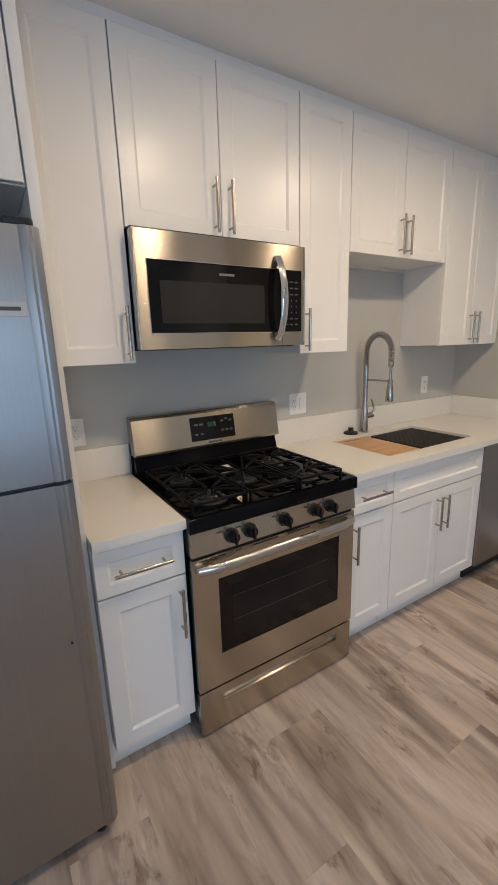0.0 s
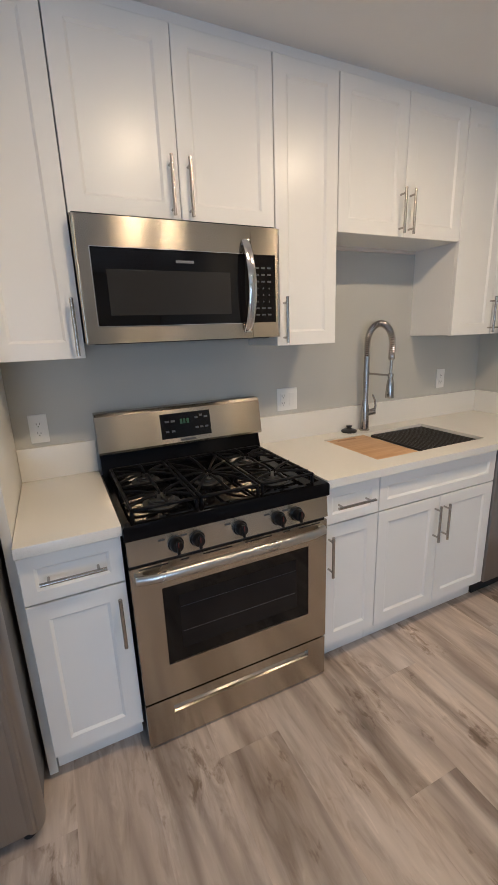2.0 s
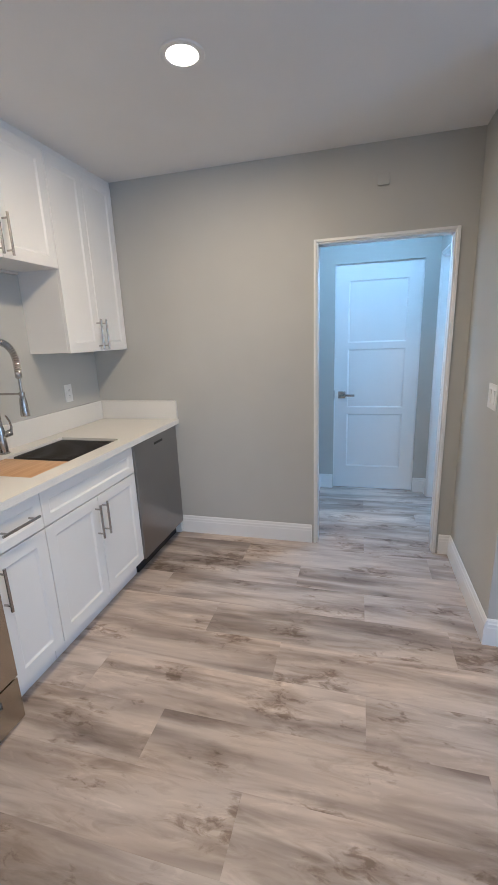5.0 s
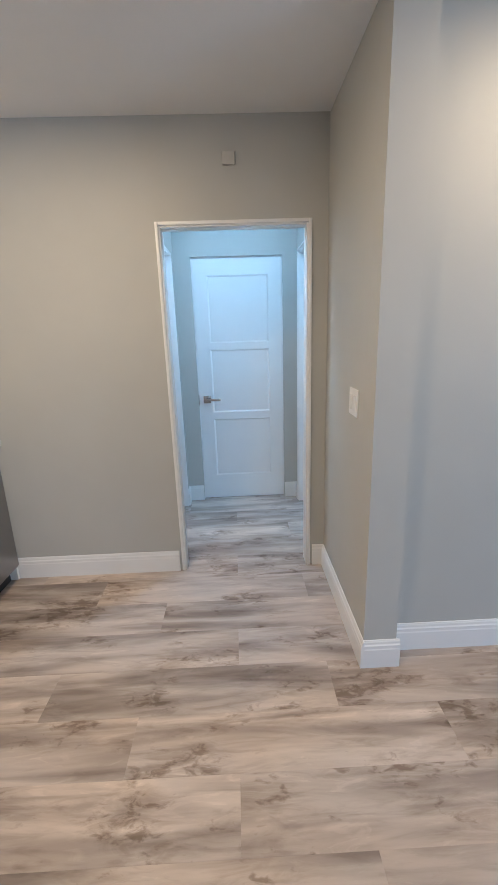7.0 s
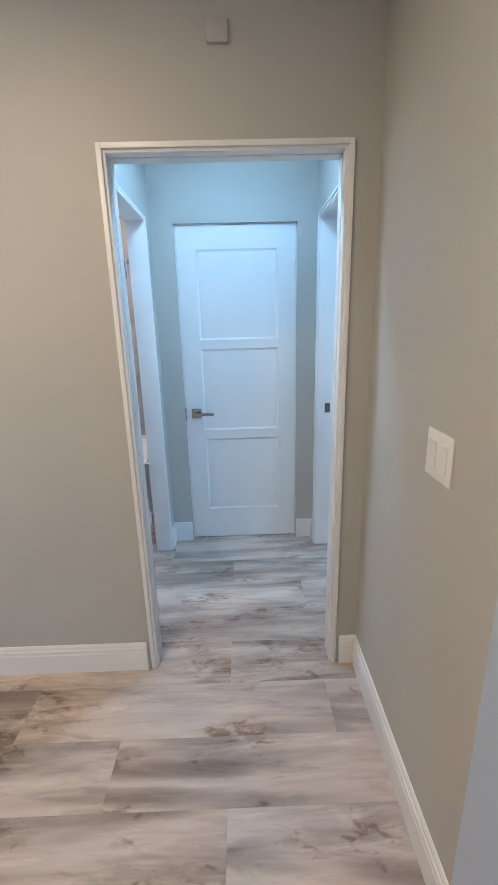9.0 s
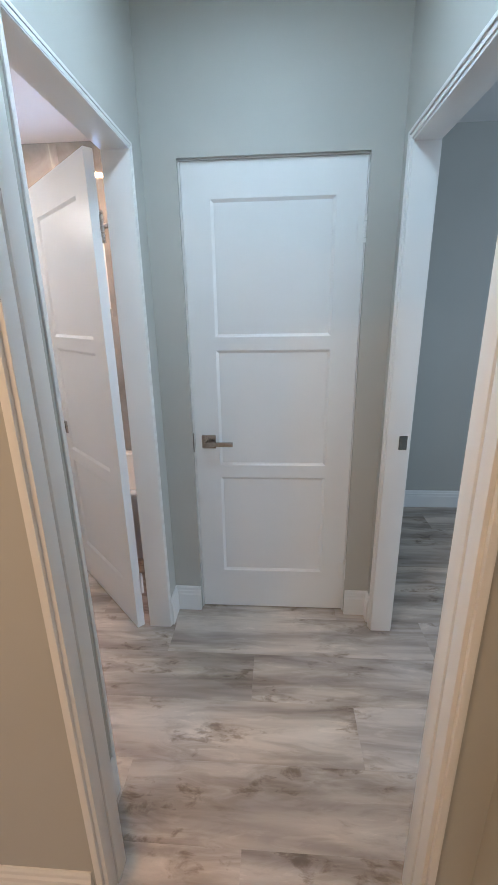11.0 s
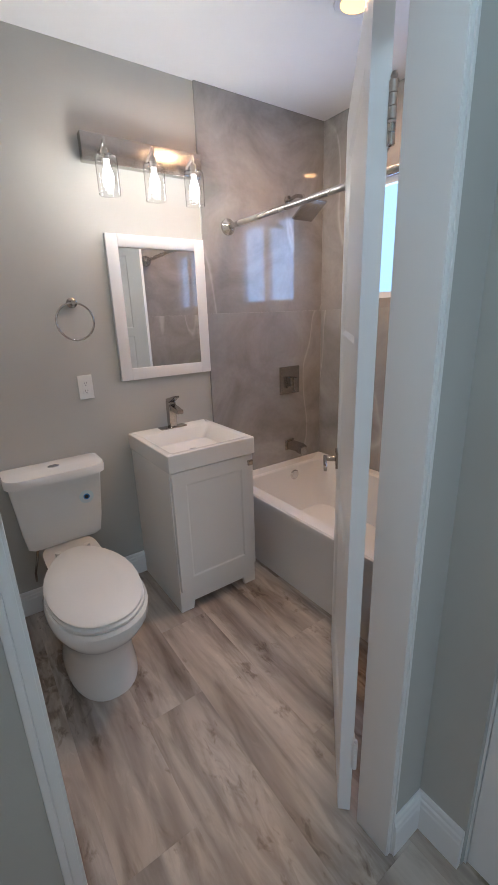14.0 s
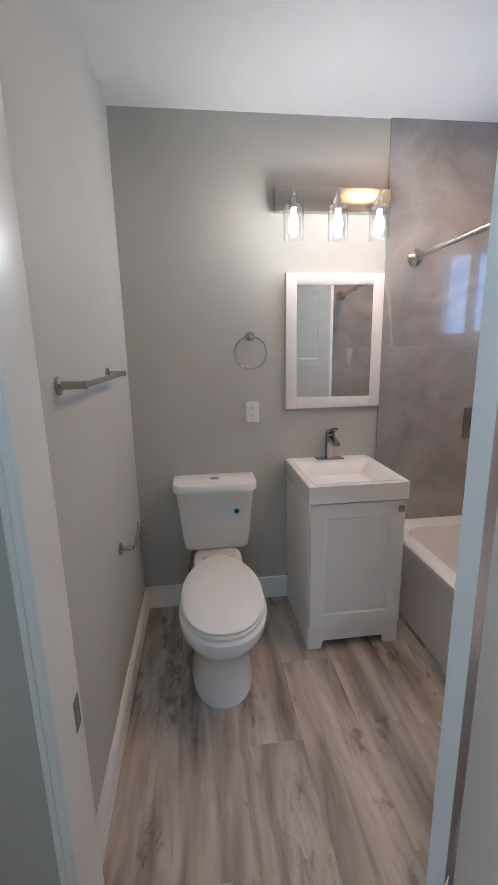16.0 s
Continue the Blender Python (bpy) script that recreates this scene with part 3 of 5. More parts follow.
def shaker(x0, x1, z0, z1, y, rail=0.057, t=0.019, dip=0.007):
    """A shaker front: frame, sunk panel and a fine slope between; its face is at y."""
    def rect(m, yy):
        return [(x0 + m, yy, z0 + m), (x1 - m, yy, z0 + m), (x1 - m, yy, z1 - m), (x0 + m, yy, z1 - m)]
    return loft(bmesh.new(), [rect(0, y + t), rect(0, y + 0.0015), rect(0.0015, y), rect(rail, y), rect(rail + 0.009, y + dip), rect(rail + 0.02, y + dip + 0.0002)])


UF, BF, G = 1.683, 1.350, 0.0013


def upper(label, x0, x1, z0, pulls, z1=2.468):
    """A wall cabinet; pulls lists for each door (x of the pull); one or two doors."""
    root = thing("wall_cabinet", ((x0 + x1) / 2, KW, z0), label, "cabinet", "kitchen cabinets")
    part("body", box(bmesh.new(), x0 + 0.0005, x1 - 0.0005, UF + 0.0195, KW, z0 + 0.002, z1, 0.0008, 1), CAB, root)
    n = len(pulls)
    for i, px in enumerate(pulls):
        a, b = x0 + (x1 - x0) * i / n + G, x0 + (x1 - x0) * (i + 1) / n - G
        d = part("door", shaker(a, b, z0, z1 - 0.004, UF), CAB, root)
        bar_pull(d, px, UF, z0 + 0.105, 0.19, True)
    return root


def base(label, x0, x1, drawer, pulls, fronts=1):
    """A base cabinet with a toe space, a drawer front and doors below."""
    root = thing("base_cabinet", ((x0 + x1) / 2, KW, 0), label, "cabinet", "kitchen cabinets")
    bm = box(bmesh.new(), x0 + 0.0005, x1 - 0.0005, BF + 0.0195, KW, 0.105, 0.868, 0.0008, 1)
    part("body", bm, CAB, root)
    part("toe_kick", box(bmesh.new(), x0 + 0.0005, x1 - 0.0005, BF + 0.065, KW, 0.002, 0.105), CAB, root, "recessed white toe kick")
    d = part("drawer_front", shaker(x0 + G, x1 - G, 0.700, 0.858, BF, rail=0.040 if x1 - x0 < 0.4 else 0.045), CAB, root)
    if drawer:
        bar_pull(d, (x0 + x1) / 2, BF, 0.778, 0.19, False)
    n = len(pulls)
    for i, px in enumerate(pulls):
        a, b = x0 + (x1 - x0) * i / n + G, x0 + (x1 - x0) * (i + 1) / n - G
        o = part("door", shaker(a, b, 0.112, 0.694, BF), CAB, root)
        bar_pull(o, px, BF, 0.565, 0.185, True)
    return root


# ---- kitchen cabinets ----
upper("tall white shaker wall cabinet beside the fridge panel", 0.336, 0.629, 1.405, [0.603])
upper("white two-door shaker cabinet above the microwave", 0.631, 1.404, 1.872, [0.985, 1.052])
upper("narrow white shaker wall cabinet beside the microwave", 1.406, 1.712, 1.412, [1.440])
cabD = upper("short white two-door shaker cabinet above the sink", 1.714, 2.473, 1.880, [2.066, 2.124])
part("nailer", box(bmesh.new(), 1.73, 2.46, KW - 0.022, KW - 0.0005, 1.866, 1.8818, 0.001), CABIN, cabD, "pale unpainted nailing strip under the back")
upper("white two-door shaker wall cabinet in the corner", 2.475, 3.10, 1.418, [2.765, 2.822])
crown = tagged(part("trim_top", box(bmesh.new(), 0.336, 3.104, UF + 0.008, KW, 2.4685, 2.4998), CAB), "white filler strip between cabinets and ceiling", "trim", kind="structure")
base("narrow white base cabinet with drawer beside the fridge", 0.336, 0.634, True, [0.605])
base("narrow white base cabinet with drawer beside the range", 1.420, 1.708, True, [1.446])
base("white sink base cabinet with two doors", 1.710, 2.470, False, [2.060, 2.120])
slab("filler", (3.072, 3.1045, BF + 0.012, KW, 0.002, 0.868), CAB, None).name = "filler_strip"
tagged(bpy.data.objects["filler_strip"], "white filler strip beside the dishwasher", "trim", kind="structure")

# panel beside the fridge and the cabinet over it
pan = thing("fridge_side_panel", (0.318, 1.7, 0), "tall white panel beside the fridge, floor to ceiling", "panel")
slab("board", (0.306, 0.334, 1.395, KW, 0.002, 2.4995), CAB, pan, b=0.001)
fc = thing("fridge_top_cabinet", (-0.08, 1.7, 1.87), "white two-door cabinet above the fridge", "cabinet", "kitchen cabinets")
slab("body", (-0.47, 0.3045, 1.415, KW, 1.865, 2.4695), CAB, fc)
for a, b, px in ((-0.47, -0.084, -0.115), (-0.082, 0.300, -0.05)):
    d = part("door", shaker(a, b, 1.868, 2.464, 1.394), CAB, fc)
    bar_pull(d, px, 1.394, 1.98, 0.19, True)

# ---- countertop ----
ct = thing("countertop", (1.6, 1.65, 0.87), "white quartz countertop with low backsplash", "countertop")
CT0, CT1, CF, SP = 0.870, 0.905, 1.325, 1.044
SX0, SX1, SY0, SY1 = 1.765, 2.480, 1.430, 1.840
bm = bmesh.new()
box(bm, 0.336, 0.638, CF, KW - 0.001, CT0, CT1, 0.0025)
part("worktop", bm, QUARTZ, ct, smooth=True)
bm = bmesh.new()
for d in ((1.418, SX0, CF, KW - 0.001), (SX1, 3.103, CF, KW - 0.001), (SX0, SX1, CF, SY0), (SX0, SX1, SY1, KW - 0.001)):
    box(bm, *d, CT0, CT1)
bmesh.ops.remove_doubles(bm, verts=bm.verts[:], dist=0.0002)
part("worktop", bm, QUARTZ, ct)
part("backsplash", box(bmesh.new(), 0.336, 0.638, KW - 0.021, KW - 0.0005, CT1, SP, 0.0015), QUARTZ, ct)
part("backsplash", box(bmesh.new(), 1.418, 3.103, KW - 0.021, KW - 0.0005, CT1, SP, 0.0015), QUARTZ, ct)
part("backsplash", box(bmesh.new(), 3.083, 3.1035, CF + 0.004, KW - 0.0215, CT1, SP, 0.0015), QUARTZ, ct)

# ---- sink ----
sink = thing("kitchen_sink", (2.13, 1.61, 0.66), "dark undermount kitchen sink with ledge", "sink")
bm = bmesh.new()
zb = 0.66
for d in ((SX0 - 0.012, SX0 + 0.003, SY0 - 0.012, SY1 + 0.012), (SX1 - 0.003, SX1 + 0.012, SY0 - 0.012, SY1 + 0.012)):
    box(bm, *d, zb, CT0 - 0.001)
for d in ((SX0 + 0.003, SX1 - 0.003, SY0 - 0.012, SY0 + 0.003), (SX0 + 0.003, SX1 - 0.003, SY1 - 0.003, SY1 + 0.012)):
    box(bm, *d, zb, CT0 - 0.001)
box(bm, SX0 - 0.012, SX1 + 0.012, SY0 - 0.012, SY1 + 0.012, zb - 0.01, zb)
part("basin", bm, SINKM, sink)
part("ledge", box(bmesh.new(), SX0 + 0.003, SX1 - 0.003, SY0 + 0.003, SY0 + 0.016, 0.855, 0.865), SINKM, sink)
part("ledge", box(bmesh.new(), SX0 + 0.003, SX1 - 0.003, SY1 - 0.016, SY1 - 0.003, 0.855, 0.865), SINKM, sink)
bd = thing("cutting_board", (1.92, 1.61, 0.854), "light wooden cutting board laid across the sink", "cutting board")
bm = box(bmesh.new(), SX0 + 0.004, 2.035, SY0 + 0.004, SY1 - 0.004, 0.8655, 0.898, 0.004)
part("board", bm, BOARD, bd, smooth=True)
part("finger_groove", box(bmesh.new(), 1.83, 1.95, SY1 - 0.045, SY1 - 0.028, 0.8975, 0.8987, 0.0005), wood_material("groove_wood", (0.30, 0.16, 0.07), (0.38, 0.21, 0.10)), bd)
rk = thing("drying_rack", (2.3, 1.61, 0.854), "black roll-out drying rack over the sink", "rack")
bm = box(bmesh.new(), 2.085, 2.474, SY0 + 0.005, SY0 + 0.018, 0.8655, 0.892, 0.002)
part("rack_rail", bm, BLACKM, rk)
bm = bmesh.new()
box(bm, 2.085, 2.474, SY1 - 0.018, SY1 - 0.005, 0.8655, 0.892, 0.002)
part("rack_rail", bm, BLACKM, rk)
for i in range(20):
    x = 2.092 + i * 0.0196
    part("rod", rod(bmesh.new(), (x, SY0 + 0.016, 0.885), (x, SY1 - 0.016, 0.885), 0.0078, seg=10), RACK, rk, smooth=True)

st = thing("sink_stopper", (1.995, 1.915, CT1), "black rubber sink stopper on the countertop", "stopper")
bm = lathe(bmesh.new(), [(0.043, 0.0), (0.044, 0.008), (0.036, 0.014), (0.018, 0.018), (0.012, 0.026), (0.017, 0.032), (0.017, 0.037), (0.0, 0.038)], (1.995, 1.915, CT1 + 0.0003))
part("plug", bm, BLACKM, st, smooth=True)


def spring_faucet():
    fx, fy, z0 = 2.095, 1.902, CT1
    root = thing("kitchen_faucet", (fx, fy, z0), "tall brushed nickel spring faucet behind the sink", "faucet")
    bm = lathe(bmesh.new(), [(0.029, 0.0005), (0.029, 0.006), (0.024, 0.010), (0.0225, 0.10), (0.0215, 0.13), (0.0165, 0.16), (0.0155, 0.175), (0.0, 0.175)], (fx, fy, z0))
    rod(bm, (fx, fy, z0 + 0.095), (fx + 0.052, fy - 0.018, z0 + 0.108), 0.017, 0.019)
    part("body", bm, NICKEL, root, smooth=True)
    part("riser", rod(bmesh.new(), (fx, fy, z0 + 0.17), (fx, fy, z0 + 0.415), 0.0150), NICKEL, root, smooth=True)
    sx, sy = 0.05, -0.9987
    r, top = 0.088, z0 + 0.490
    arc = [(fx, fy, z0 + 0.40), (fx, fy, top)]
    for k in range(1, 25):
        a = math.pi - math.pi * k / 24
        d = r + r * math.cos(a)
        arc.append((fx + sx * d, fy + sy * d, top + r * 1.12 * math.sin(a)))
    ex, ey = fx + sx * 2 * r, fy + sy * 2 * r
    arc.append((ex, ey, z0 + 0.44))
    part("hose", tube(bmesh.new(), arc, 0.0105, 10), ALLOY, root, "dark inner hose", True)
    path = [Vector(p) for p in arc]
    lens = [0.0]
    for p, q in zip(path, path[1:]):
        lens.append(lens[-1] + (q - p).length)
    side = Vector((-sy, sx, 0)).normalized()
    coil, turns, steps = [], 40, 40 * 12
    for i in range(steps + 1):
        s = lens[-1] * i / steps
        k = max(j for j in range(len(lens)) if lens[j] <= s + 1e-9)
        k = min(k, len(path) - 2)
        f = (s - lens[k]) / (lens[k + 1] - lens[k])
        p, d = path[k].lerp(path[k + 1], f), (path[k + 1] - path[k]).normalized()
        up = d.cross(side)
        a = 2 * math.pi * turns * i / steps
        coil.append(p + 0.0150 * (math.cos(a) * side + math.sin(a) * up))
    part("spring", tube(bmesh.new(), coil, 0.0036, 6), NICKEL, root, "open steel spring", True)
    part("collar", lathe(bmesh.new(), [(0.013, 0), (0.0165, 0.006), (0.0165, 0.03), (0.012, 0.036)], (ex, ey, z0 + 0.405)), NICKEL, root, smooth=True)
    part("feed", rod(bmesh.new(), (ex, ey, z0 + 0.315), (ex, ey, z0 + 0.41), 0.0075), NICKEL, root, smooth=True)
    part("spray_head", lathe(bmesh.new(), [(0.0, 0.0), (0.022, 0.0), (0.0235, 0.006), (0.021, 0.04), (0.0175, 0.085), (0.014, 0.098), (0.010, 0.115), (0.0, 0.115)], (ex, ey, z0 + 0.208)), NICKEL, root, smooth=True)
    bm = rod(bmesh.new(), (fx, fy, z0 + 0.325), (ex, ey, z0 + 0.325), 0.0055)
    rod(bm, (fx, fy, z0 + 0.312), (fx, fy, z0 + 0.338), 0.0165)
    lathe(bm, [(0.011, 0), (0.0145, 0.002), (0.0145, 0.020), (0.011, 0.022)], (ex, ey, z0 + 0.314))
    part("arm", bm, NICKEL, root, smooth=True)
    part("lever", tube(bmesh.new(), [(fx + 0.052, fy - 0.018, z0 + 0.108), (fx + 0.056, fy - 0.022, z0 + 0.14), (fx + 0.048, fy - 0.022, z0 + 0.175), (fx + 0.034, fy - 0.018, z0 + 0.205)], [0.008, 0.006, 0.005, 0.0045], 10), NICKEL, root, smooth=True)


spring_faucet()


# ---- range ----
def gas_range():
    x0, x1, F = 0.643, 1.411, 1.318
    root = thing("gas_range", ((x0 + x1) / 2, 1.65, 0), "stainless steel gas range with black cooktop", "stove")
    part("body", box(bmesh.new(), x0 + 0.006, x1 - 0.006, F + 0.03, KW - 0.012, 0.03, 0.868, 0.002), BLACKM, root, "black enamel sides")
    for x in (x0 + 0.05, x1 - 0.05):
        for y in (F + 0.07, KW - 0.08):
            part("foot", rod(bmesh.new(), (x, y, 0.001), (x, y, 0.032), 0.016), BLACKM, root)
    # bottom drawer with a long finger slot
    sx0, sx1, sz0, sz1 = x0 + 0.10, x1 - 0.085, 0.128, 0.162
    bm = bmesh.new()
    for d in ((x0, x1, 0.012, sz0), (x0, x1, sz1, 0.196), (x0, sx0, sz0, sz1), (sx1, x1, sz0, sz1)):
        box(bm, d[0], d[1], F + 0.004, F + 0.03, d[2], d[3])
    bmesh.ops.remove_doubles(bm, verts=bm.verts[:], dist=0.0002)
    dr = part("drawer", bm, STEEL, root)
    part("finger_slot", prism(bmesh.new(), [(F + 0.0045, sz0), (F + 0.015, sz0 + 0.004), (F + 0.0215, sz0 + 0.012), (F + 0.0255, sz1), (F + 0.0295, sz1), (F + 0.0295, sz0)], "x", sx0, sx1), STEEL, dr)
    # oven door
    wx0, wx1, wz0, wz1 = x0 + 0.098, x1 - 0.086, 0.342, 0.652
    bm = bmesh.new()
    for d in ((x0, x1, 0.208, wz0), (x0, x1, wz1, 0.748), (x0, wx0, wz0, wz1), (wx1, x1, wz0, wz1)):
        box(bm, d[0], d[1], F, F + 0.03, d[2], d[3])
    bmesh.ops.remove_doubles(bm, verts=bm.verts[:], dist=0.0002)
    door = part("oven_door", bm, STEEL, root)
    part("window_border", box(bmesh.new(), wx0 + 0.0005, wx1 - 0.0005, F + 0.003, F + 0.02, wz0 + 0.0005, wz1 - 0.0005, 0.001), DARKGLASS, door, "black glass border")
    part("window", box(bmesh.new(), wx0 + 0.055, wx1 - 0.055, F + 0.0022, F + 0.01, wz0 + 0.05, wz1 - 0.045, 0.0003), painted("oven_inner_glass", (0.016, 0.014, 0.014), 0.05, 20, 0, 0.3, spec=0.18), door, "dark see-through oven glass")
    for z in (0.46, 0.56):
        part("oven_rack", rod(bmesh.new(), (wx0 + 0.06, F + 0.0018, z), (wx1 - 0.06, F + 0.0018, z), 0.0007, seg=6), GREYPRINT, door)
    # bowed handle
    pts, n = [], 26
    for k in range(n + 1):
        s = k / n
        e = min(1, min(s, 1 - s) / 0.05)
        pts.append((x0 + 0.02 + (x1 - x0 - 0.04) * s, F - 0.012 - 0.038 * math.sin(math.pi * s) ** 0.55 * e, 0.712 + 0.010 * math.sin(math.pi * s)))
    bm = tube(bmesh.new(), pts, 0.0122, 14)
    for v in bm.verts:
        v.co.z = 0.715 + (v.co.z - 0.715) * 1.45
    for x in (x0 + 0.028, x1 - 0.028):
        box(bm, x - 0.014, x + 0.014, F - 0.018, F + 0.004, 0.70, 0.728, 0.004)
    part("handle", bm, SATIN, door, "bowed stainless bar handle", True)
    # vent gap and slots over the door
    part("vent_strip", box(bmesh.new(), x0 + 0.004, x1 - 0.004, F + 0.012, F + 0.03, 0.7482, 0.762), BLACKM, root)
    for a, b in ((0.03, 0.13), (0.17, 0.20), (0.25, 0.36), (0.41, 0.52), (0.57, 0.60), (0.64, 0.735)):
        part("vent_slot", box(bmesh.new(), x0 + a, x0 + b, F - 0.0006, F + 0.004, 0.738, 0.7425), BLACKM, door)
    # control panel, leaning back
    part("control_panel", prism(bmesh.new(), [(F - 0.006, 0.763), (F + 0.003, 0.8495), (F + 0.06, 0.8495), (F + 0.06, 0.763)], "x", x0, x1), STEEL, root)
    for kx in (0.796, 0.871, 1.03, 1.185, 1.263):
        c, fy = kx + 0.004, F - 0.001
        k = part("knob", lathe(bmesh.new(), [(0.0, -0.003), (0.027, -0.002), (0.027, 0.006), (0.0225, 0.010), (0.0205, 0.030), (0.018, 0.034), (0.0, 0.035)], (c, fy, 0.806), "Y", 24), KNOB, root, "black plastic burner knob", True)
        part("grip", box(bmesh.new(), c - 0.005, c + 0.005, fy - 0.043, fy - 0.03, 0.784, 0.828, 0.003), KNOB, k)
        part("pointer", box(bmesh.new(), c - 0.0012, c + 0.0012, fy - 0.0436, fy - 0.042, 0.809, 0.827), REDPRINT, k)
        part("label_print", box(bmesh.new(), c - 0.055, c - 0.034, F - 0.0022, F + 0.002, 0.826, 0.831), GREYPRINT, root)
    # cooktop: a rimmed tray
    def ring(m, f, z):
        return [(x0 - 0.004 + m, F - 0.010 + f, z), (x1 + 0.004 - m, F - 0.010 + f, z), (x1 + 0.004 - m, 1.885 - m, z), (x0 - 0.004 + m, 1.885 - m, z)]
    bm = loft(bmesh.new(), [ring(0.004, 0.004, 0.850), ring(0, 0, 0.854), ring(0, 0, 0.897), ring(0.004, 0.004, 0.903), ring(0.022, 0.036, 0.903), ring(0.027, 0.041, 0.8935), ring(0.2, 0.2, 0.8930)])
    part("cooktop", bm, BLACK, root, "glossy black enamel cooktop", True)
    # burners
    for bx_, by, r in ((0.80, 1.475, 0.048), (0.80, 1.735, 0.038), (1.027, 1.605, 0.042), (1.255, 1.475, 0.046), (1.255, 1.735, 0.036)):
        b = part("burner", lathe(bmesh.new(), [(r + 0.02, 0), (r + 0.018, 0.004), (r, 0.006), (r, 0.016), (0, 0.016)], (bx_, by, 0.893)), ALLOY, root, "aluminium burner head", True)
        part("burner_cap", lathe(bmesh.new(), [(r - 0.006, 0), (r - 0.004, 0.004), (r - 0.008, 0.009), (0, 0.010)], (bx_, by, 0.909)), BURNER, b, smooth=True)
    # three grates of cast bars
    zt, h = 0.934, 0.011
    for gx0, gx1, burners in ((x0 + 0.03, 0.905, ((0.80, 1.475), (0.80, 1.735))), (0.912, 1.142, ((1.027, 1.605),)), (1.149, x1 - 0.03, ((1.255, 1.475), (1.255, 1.735)))):
        bm = bmesh.new()
        gy0, gy1, w = F + 0.045, 1.856, 0.006
        for d in ((gx0, gx1, gy0, gy0 + 2 * w), (gx0, gx1, gy1 - 2 * w, gy1), (gx0, gx0 + 2 * w, gy0, gy1), (gx1 - 2 * w, gx1, gy0, gy1)):
            box(bm, *d, zt - h, zt, 0.003, 1)
        for x in (gx0 + w, gx1 - w):
            for y in (gy0 + w, gy1 - w, (gy0 + gy1) / 2):
                rod(bm, (x, y, 0.894), (x, y, zt - 0.004), 0.007, 0.006, 8)
        if len(burners) == 2:
            box(bm, gx0, gx1, 1.605 - w, 1.605 + w, zt - h, zt, 0.003, 1)
        for cx, cy in burners:
            ylo, yhi = (gy0, 1.605) if cy < 1.55 else (1.605, gy1)
            if len(burners) == 1:
                ylo, yhi = gy0, gy1
            ends = [(cx, ylo), (cx, yhi), (gx0, cy), (gx1, cy), (gx0, ylo + 0.045), (gx1, ylo + 0.045), (gx0, yhi - 0.045), (gx1, yhi - 0.045)]
            if len(burners) == 1:
                ends += [(gx0, cy - 0.10), (gx1, cy - 0.10), (gx0, cy + 0.10), (gx1, cy + 0.10)]
            for ex, ey in ends:
                d = Vector((cx - ex, cy - ey, 0))
                L = d.length
                mid = Vector((ex, ey, zt - 0.004)) + d * 0.5 + Vector((0, 0, 0.003))
                tip = Vector((ex, ey, zt - 0.006)) + d * max(0.2, (L - 0.022) / L)
                tube(bm, [(ex, ey, zt - 0.006), mid, tip, tip + Vector((0, 0, -0.010))], [0.0062, 0.006, 0.0052, 0.004], 8)
        part("grate", bm, IRON, root, "black cast iron grate", True)
    # backguard
    part("backguard_base", prism(bmesh.new(), [(1.870, 0.89), (1.905, 1.005), (KW - 0.013, 1.005), (KW - 0.013, 0.89)], "x", x0 + 0.004, x1 - 0.004), BLACK, root, "glossy black lower backguard")
    bm = prism(bmesh.new(), [(1.868, 0.992), (1.866, 1.002), (1.893, 1.150), (1.905, 1.163), (KW - 0.012, 1.163), (KW - 0.012, 0.992)], "x", x0, x1)
    bg = part("backguard", bm, STEEL, root, "stainless control backguard")

    def on(x, s, out=0.0015):
        return (x, 1.866 + 0.027 * s - out, 1.002 + 0.148 * s)
    dx0, dx1 = 0.915, 1.150
    dis = part("display", loft(bmesh.new(), [[on(dx0, 0.14), on(dx1, 0.14), on(dx1, 0.88), on(dx0, 0.88)], [on(dx0, 0.14, -0.004), on(dx1, 0.14, -0.004), on(dx1, 0.88, -0.004), on(dx0, 0.88, -0.004)]]), DARKGLASS, bg, "black touch control display")
    marks = [(0.935, 0.955, 0.62), (0.962, 0.982, 0.62), (0.935, 0.950, 0.32), (0.962, 0.978, 0.32), (1.075, 1.090, 0.66), (1.098, 1.113, 0.72), (1.120, 1.137, 0.66), (1.075, 1.090, 0.36), (1.098, 1.113, 0.36), (1.120, 1.137, 0.36)]
    for a, b, s in marks:
        part("button_print", loft(bmesh.new(), [[on(a, s, 0.002), on(b, s, 0.002), on(b, s + 0.06, 0.002), on(a, s + 0.06, 0.002)], [on(a, s, 0.001), on(b, s, 0.001), on(b, s + 0.06, 0.001), on(a, s + 0.06, 0.001)]]), GREYPRINT, dis)
    for a, b in ((1.005, 1.016), (1.02, 1.03), (1.036, 1.047)):
        part("clock_digit", loft(bmesh.new(), [[on(a, 0.55, 0.002), on(b, 0.55, 0.002), on(b, 0.70, 0.002), on(a, 0.70, 0.002)], [on(a, 0.55, 0.001), on(b, 0.55, 0.001), on(b, 0.70, 0.001), on(a, 0.70, 0.001)]]), SCREEN, dis)
    part("badge", loft(bmesh.new(), [[on(1.0, 0.03, 0.001), on(1.07, 0.03, 0.001), on(1.07, 0.09, 0.001), on(1.0, 0.09, 0.001)], [on(1.0, 0.03, 0), on(1.07, 0.03, 0), on(1.07, 0.09, 0), on(1.0, 0.09, 0)]]), GREYPRINT, bg)


gas_range()


